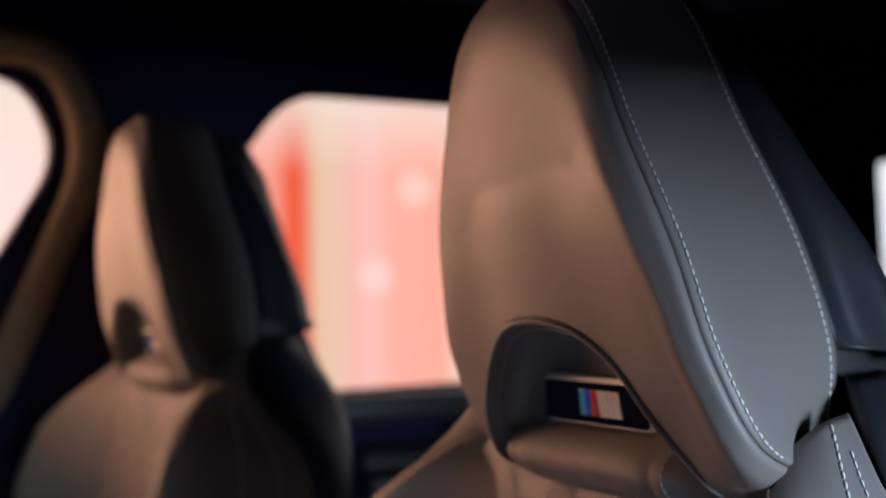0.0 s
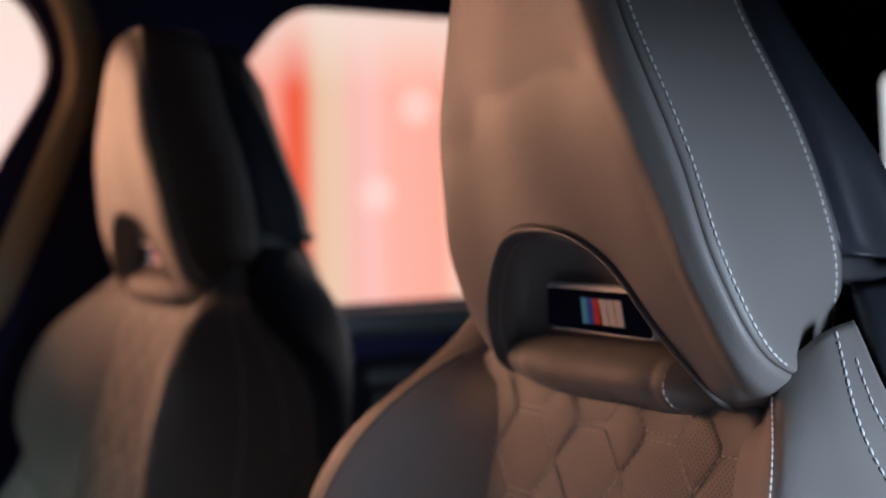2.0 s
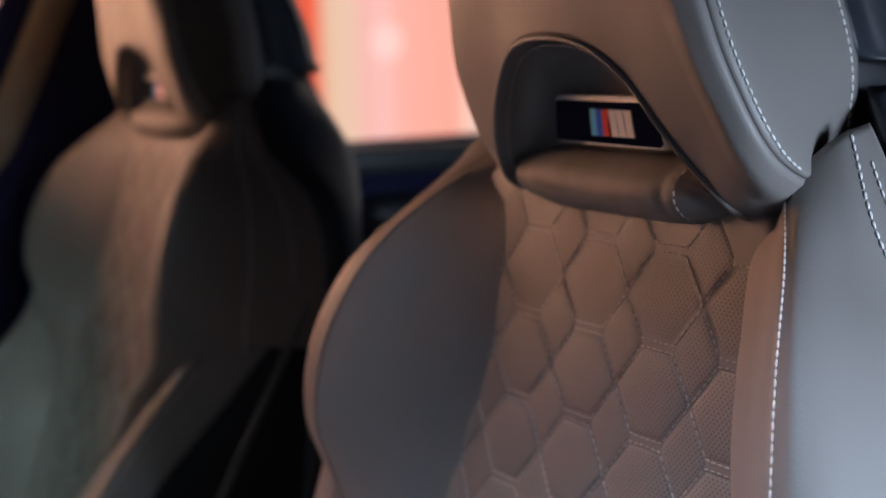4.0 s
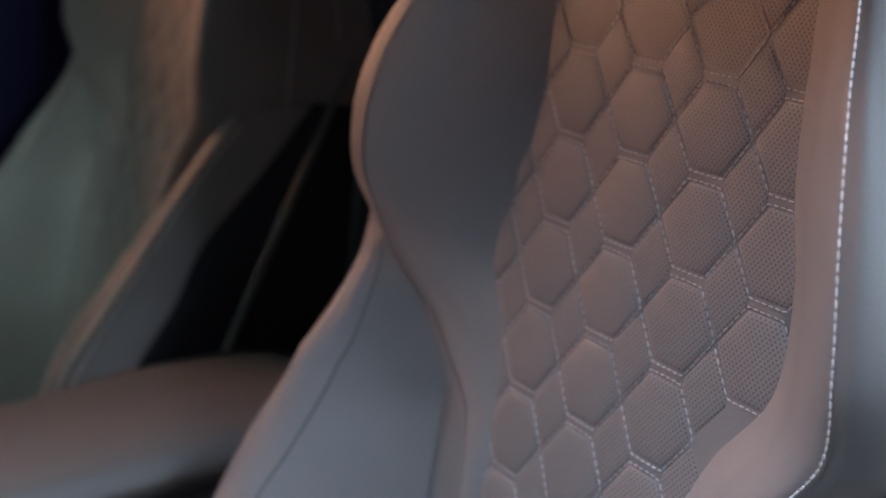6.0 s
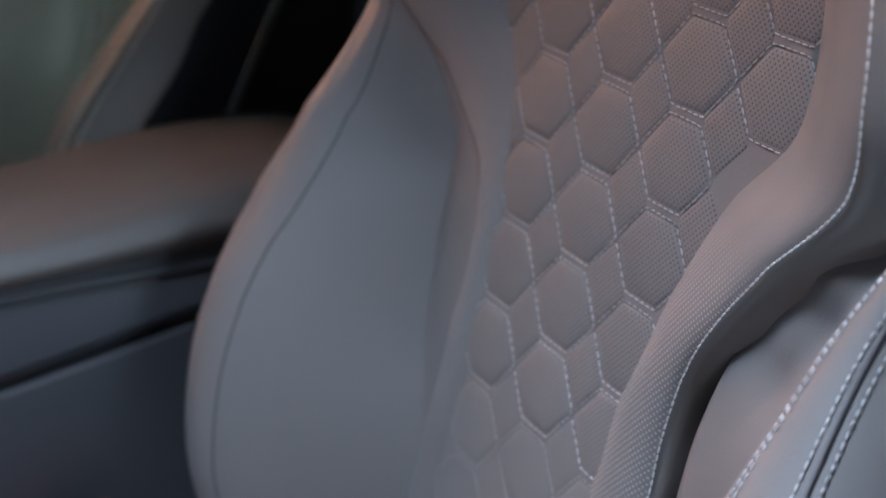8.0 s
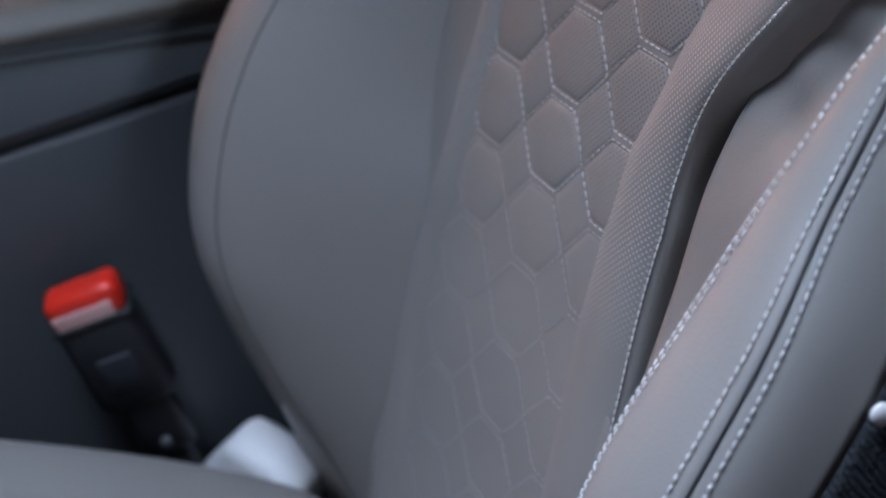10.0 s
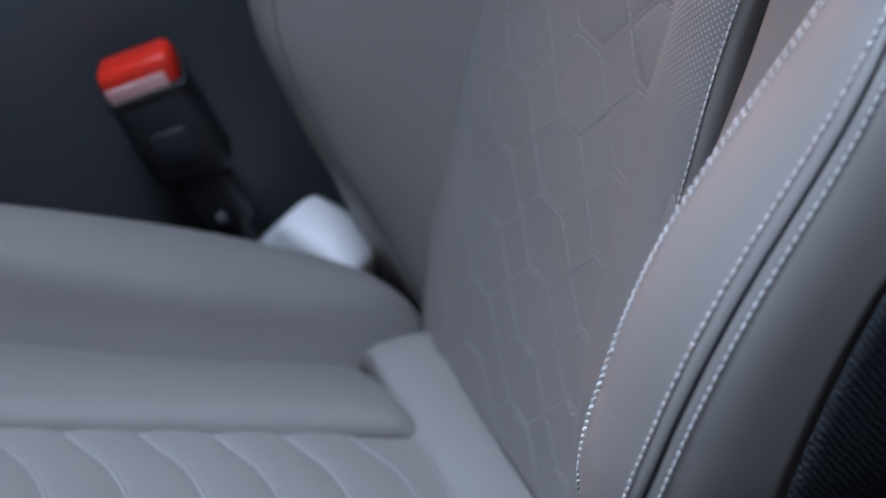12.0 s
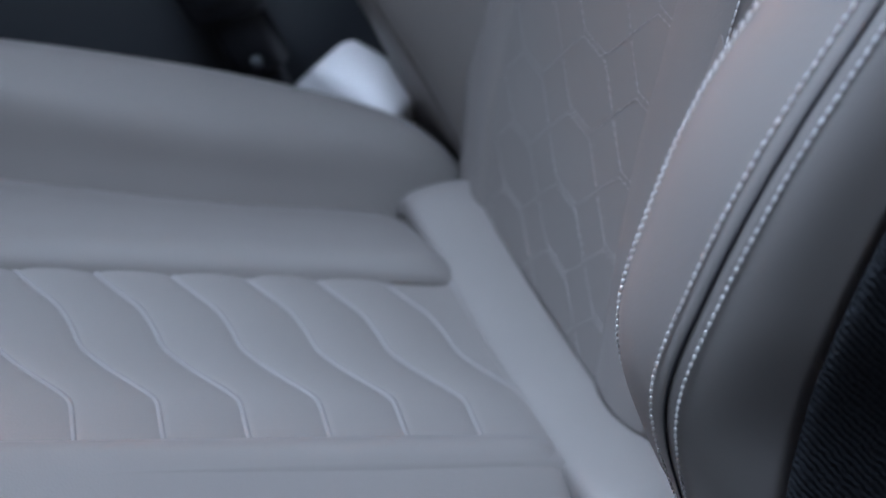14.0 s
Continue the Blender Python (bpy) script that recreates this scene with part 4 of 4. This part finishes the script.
# rear door card: armrest and pull
card = tagged(part("door_card", box_bm((0.05, 1.1, 0.44), (WX + 0.025, 0.86, 0.72), 0.02), BLACK), "black rear door card with armrest", "door trim", kind="structure")
for y, z, sx, sy, sz, m in ((0.78, 0.955, 0.02, 0.72, 0.006, REDLINE), (0.60, 0.935, 0.03, 0.16, 0.014, RAIL), (0.60, 0.900, 0.07, 0.62, 0.035, BLACK), (0.45, 0.918, 0.04, 0.12, 0.012, RAIL)):
    part("door_pull" if m is RAIL else "door_strip", box_bm((sx, sy, sz), (WX + 0.05 + sx / 2, y, z), min(sx, sz) * 0.3), m, card)
# belt height adjuster and strap on the far pillar
belt = tagged(part("seat_belt", box_bm((0.004, 0.046, 0.62), (0, 0, 0), 0.001), BELT), "black webbing belt hanging on the far pillar", "seat belt")
belt.matrix_world = pose(WX + 0.03, 0.215, 0.92, 14, 0, 0)
part("belt_anchor", box_bm((0.016, 0.03, 0.03), (0.004, 0.0, 0.31), 0.005), RAIL, belt, "grey belt guide")
strap = tagged(part("belt_strap", box_bm((0.003, 0.0055, 0.26), (0, 0, 0), 0.001), STRAP), "dark grey belt strap beside the passenger seat", "belt strap")
strap.matrix_world = pose(-0.452, -0.034, 0.806, -28, 0, 0)
# roof, floor, ends, ground
bm = bmesh.new()
# the lining, with an unseen opening added over the driver's lap to shape the overhead lamp's light
f = bm.faces.new([bm.verts.new((x, y, 1.420)) for x, y in ((-1.07, -0.95), (0.525, -0.95), (0.525, -0.61), (-0.09, -0.61), (-0.13, -0.57), (-0.115, -0.46), (0.02, -0.328), (0.48, -0.328), (0.525, -0.27), (0.525, 1.95), (-1.07, 1.95))])
e = bmesh.ops.extrude_face_region(bm, geom=[f])
bmesh.ops.translate(bm, vec=(0, 0, 0.05), verts=[v for v in e["geom"] if isinstance(v, bmesh.types.BMVert)])
bmesh.ops.recalc_face_normals(bm, faces=bm.faces)
roof = tagged(part("ceiling", bm, LINER), "dark roof lining", "ceiling", kind="structure")
tagged(part("floor", box_bm((1.75, 3.6, 0.05), (-0.20, 0.15, 0.175), 0.0), CARPET), "black carpeted car floor", "floor", kind="structure")
tagged(part("wall_rear", box_bm((1.75, 0.06, 1.30), (-0.20, 1.93, 0.80), 0.0), BLACK), "black rear bulkhead", "wall", kind="structure")
tagged(part("dashboard", box_bm((1.70, 0.35, 0.72), (-0.20, -1.42, 0.56), 0.05), BLACK), "black dashboard", "dashboard", kind="structure")
# rear part of the near side, unseen: sill, pillar and rear door; its front edge keeps the door lamp off the passenger
# seat
tagged(part("wall_near", box_bm((0.06, 1.725, 1.22), (0.62, 1.0625, 0.80), 0.02), BLACK), "black rear door of the near side", "wall", kind="structure")
# unseen rail, made deep to keep the door lamp off the headrest's top
tagged(part("headrest_shade_rail", box_bm((0.06, 2.22, 0.318), (0.555, 0.84, 1.295), 0.02), NAVY), "unseen dark rail added above the door opening to shade the headrest", "trim", kind="structure")
# unseen panel, its height set to shade the lower bolster flank
tagged(part("low_light_blocker", box_bm((0.06, 1.42, 0.72), (0.64, -0.36, 0.64), 0.02), BLACK), "unseen black panel added below the door opening to block low light", "door", kind="structure")
tagged(part("sill", box_bm((0.14, 2.0, 0.16), (0.55, -0.60, 0.28), 0.02), BLACK), "black door sill", "sill", kind="structure")
tagged(part("ground", box_bm((60, 60, 0.1), (0, 0, -0.05), 0.0), GROUND), "dark asphalt ground outside the car", "ground", kind="structure")
# rear bench
bench = tagged(new("rear_bench"), "black leather rear bench in shade", "bench seat")
part("bench_cushion", box_bm((1.30, 0.48, 0.18), (-0.22, 1.02, 0.40), 0.05), DARKBENCH, bench)
part("bench_back", box_bm((1.30, 0.16, 0.50), (-0.22, 1.36, 0.70), 0.06), DARKBENCH, bench)
part("bench_foot", box_bm((1.20, 0.40, 0.14), (-0.22, 1.02, 0.26), 0.01), BLACK, bench)

# ---- centre console ----
console = tagged(new("centre_console"), "black centre console with taupe leather armrest", "console")
def wedge(bm, low, high):
    """Tilt the part of a console block between two heights, lower towards the dashboard."""
    for v in bm.verts:
        if low < v.co.z < high:
            v.co.z += 0.17 * (v.co.y + 0.145) + 0.007
    return bm


part("console_body", wedge(box_bm((0.154, 1.30, 0.446), (-0.385, -0.62, 0.418), 0.006), 0.55, 0.66), CONSOLE, console)
part("console_upper", wedge(box_bm((0.158, 0.62, 0.048), (-0.385, -0.29, 0.668), 0.008), 0.62, 0.662), CONSOLE, console)
part("console_strip", box_bm((0.162, 0.62, 0.006), (-0.385, -0.29, 0.683), 0.002), RAIL, console)
rows = []
for y, up, k in ((-0.62, -0.020, 0.5), (-0.50, -0.012, 0.55), (-0.36, -0.003, 0.6), (-0.22, 0.002, 0.75), (-0.10, 0.006, 1.0), (-0.035, 0.0, 1.0), (-0.012, -0.016, 1.0)):
    z = 0.690 + up
    rows.append([(-0.304, y, z), (-0.298, y, z + 0.012 * k), (-0.306, y, z + 0.026 * k), (-0.34, y, z + 0.033 * k), (-0.385, y, z + 0.034 * k), (-0.43, y, z + 0.033 * k), (-0.464, y, z + 0.026 * k), (-0.472, y, z + 0.012 * k), (-0.466, y, z)])
part("armrest", grid_mesh(net(rows, 50, 40)), ARMREST, console, "taupe leather armrest pad", thick=0.01)
part("armrest_base", box_bm((0.160, 0.60, 0.020), (-0.385, -0.30, 0.690), 0.006), CONSOLE, console)

# ---- buckle and anchor beside the seat ----
buckle = tagged(new("seat_belt_buckle"), "black belt buckle with red release button", "belt buckle")
buckle.matrix_world = look((-0.272, -0.194, 0.424), (-0.272, -0.242, 0.550)) @ pose(0, 0, 0, 0, 180, -72)
part("buckle_body", box_bm((0.050, 0.026, 0.070), (0, 0, 0.085), 0.008), BLACK, buckle)
part("buckle_neck", box_bm((0.036, 0.018, 0.060), (0, 0, 0.034), 0.008), BLACK, buckle)
part("buckle_stalk", box_bm((0.020, 0.012, 0.10), (0, 0, -0.02), 0.004), BLACK, buckle)
part("release_button", box_bm((0.046, 0.024, 0.022), (0, 0, 0.128), 0.006), RED, buckle, "red release button")
part("buckle_recess", box_bm((0.022, 0.004, 0.024), (0, -0.0125, 0.080), 0.0015), SHELL, buckle)
rivet = box_bm((0.0070, 0.0070, 0.0070), (0, 0, 0), 0.0027)
bmesh.ops.transform(rivet, matrix=buckle.matrix_world.inverted() @ pose(-0.257, -0.204, 0.443), verts=rivet.verts)
part("rivet", rivet, RAIL, buckle, "small steel rivet")
# the sky's glossy reflection on the button, put in as a pale bar
part("button_highlight", box_bm((0.036, 0.0012, 0.0100), (-0.002, -0.0120, 0.1250), 0.0004), PINK, buckle, "pale highlight painted on the red button")
part("button_rim", box_bm((0.050, 0.0275, 0.004), (0, 0, 0.118), 0.0015), BLACK, buckle)
cover = tagged(new("anchor_cover"), "pale grey plastic cover at the seat hinge", "hinge cover")
bm = box_bm((0.084, 0.056, 0.050), (-0.008, 0, 0), 0.016, 6)
for v in bm.verts:
    if v.co.z > 0:
        v.co.y = v.co.y * 0.7 + 0.006
        v.co.x = (v.co.x + 0.008) * (1 - 16 * v.co.z) + 0.004
part("cover_cap", bm, WHITE, cover)
part("cover_foot", box_bm((0.045, 0.040, 0.22), (0, 0.004, -0.115), 0.006), BLACK, cover)
cover.matrix_world = pose(-0.236, -0.150, 0.418, 18, 0, 24)

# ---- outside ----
tagged(part("backdrop", mesh_from([(-7, 0.3, -0.05), (-7, 10, -0.05), (-7, 10, 4.5), (-7, 0.3, 4.5)], [(0, 1, 2, 3)], False), STREET), "red and cream building front far outside, its sunlight put in as glow", "backdrop", kind="structure")
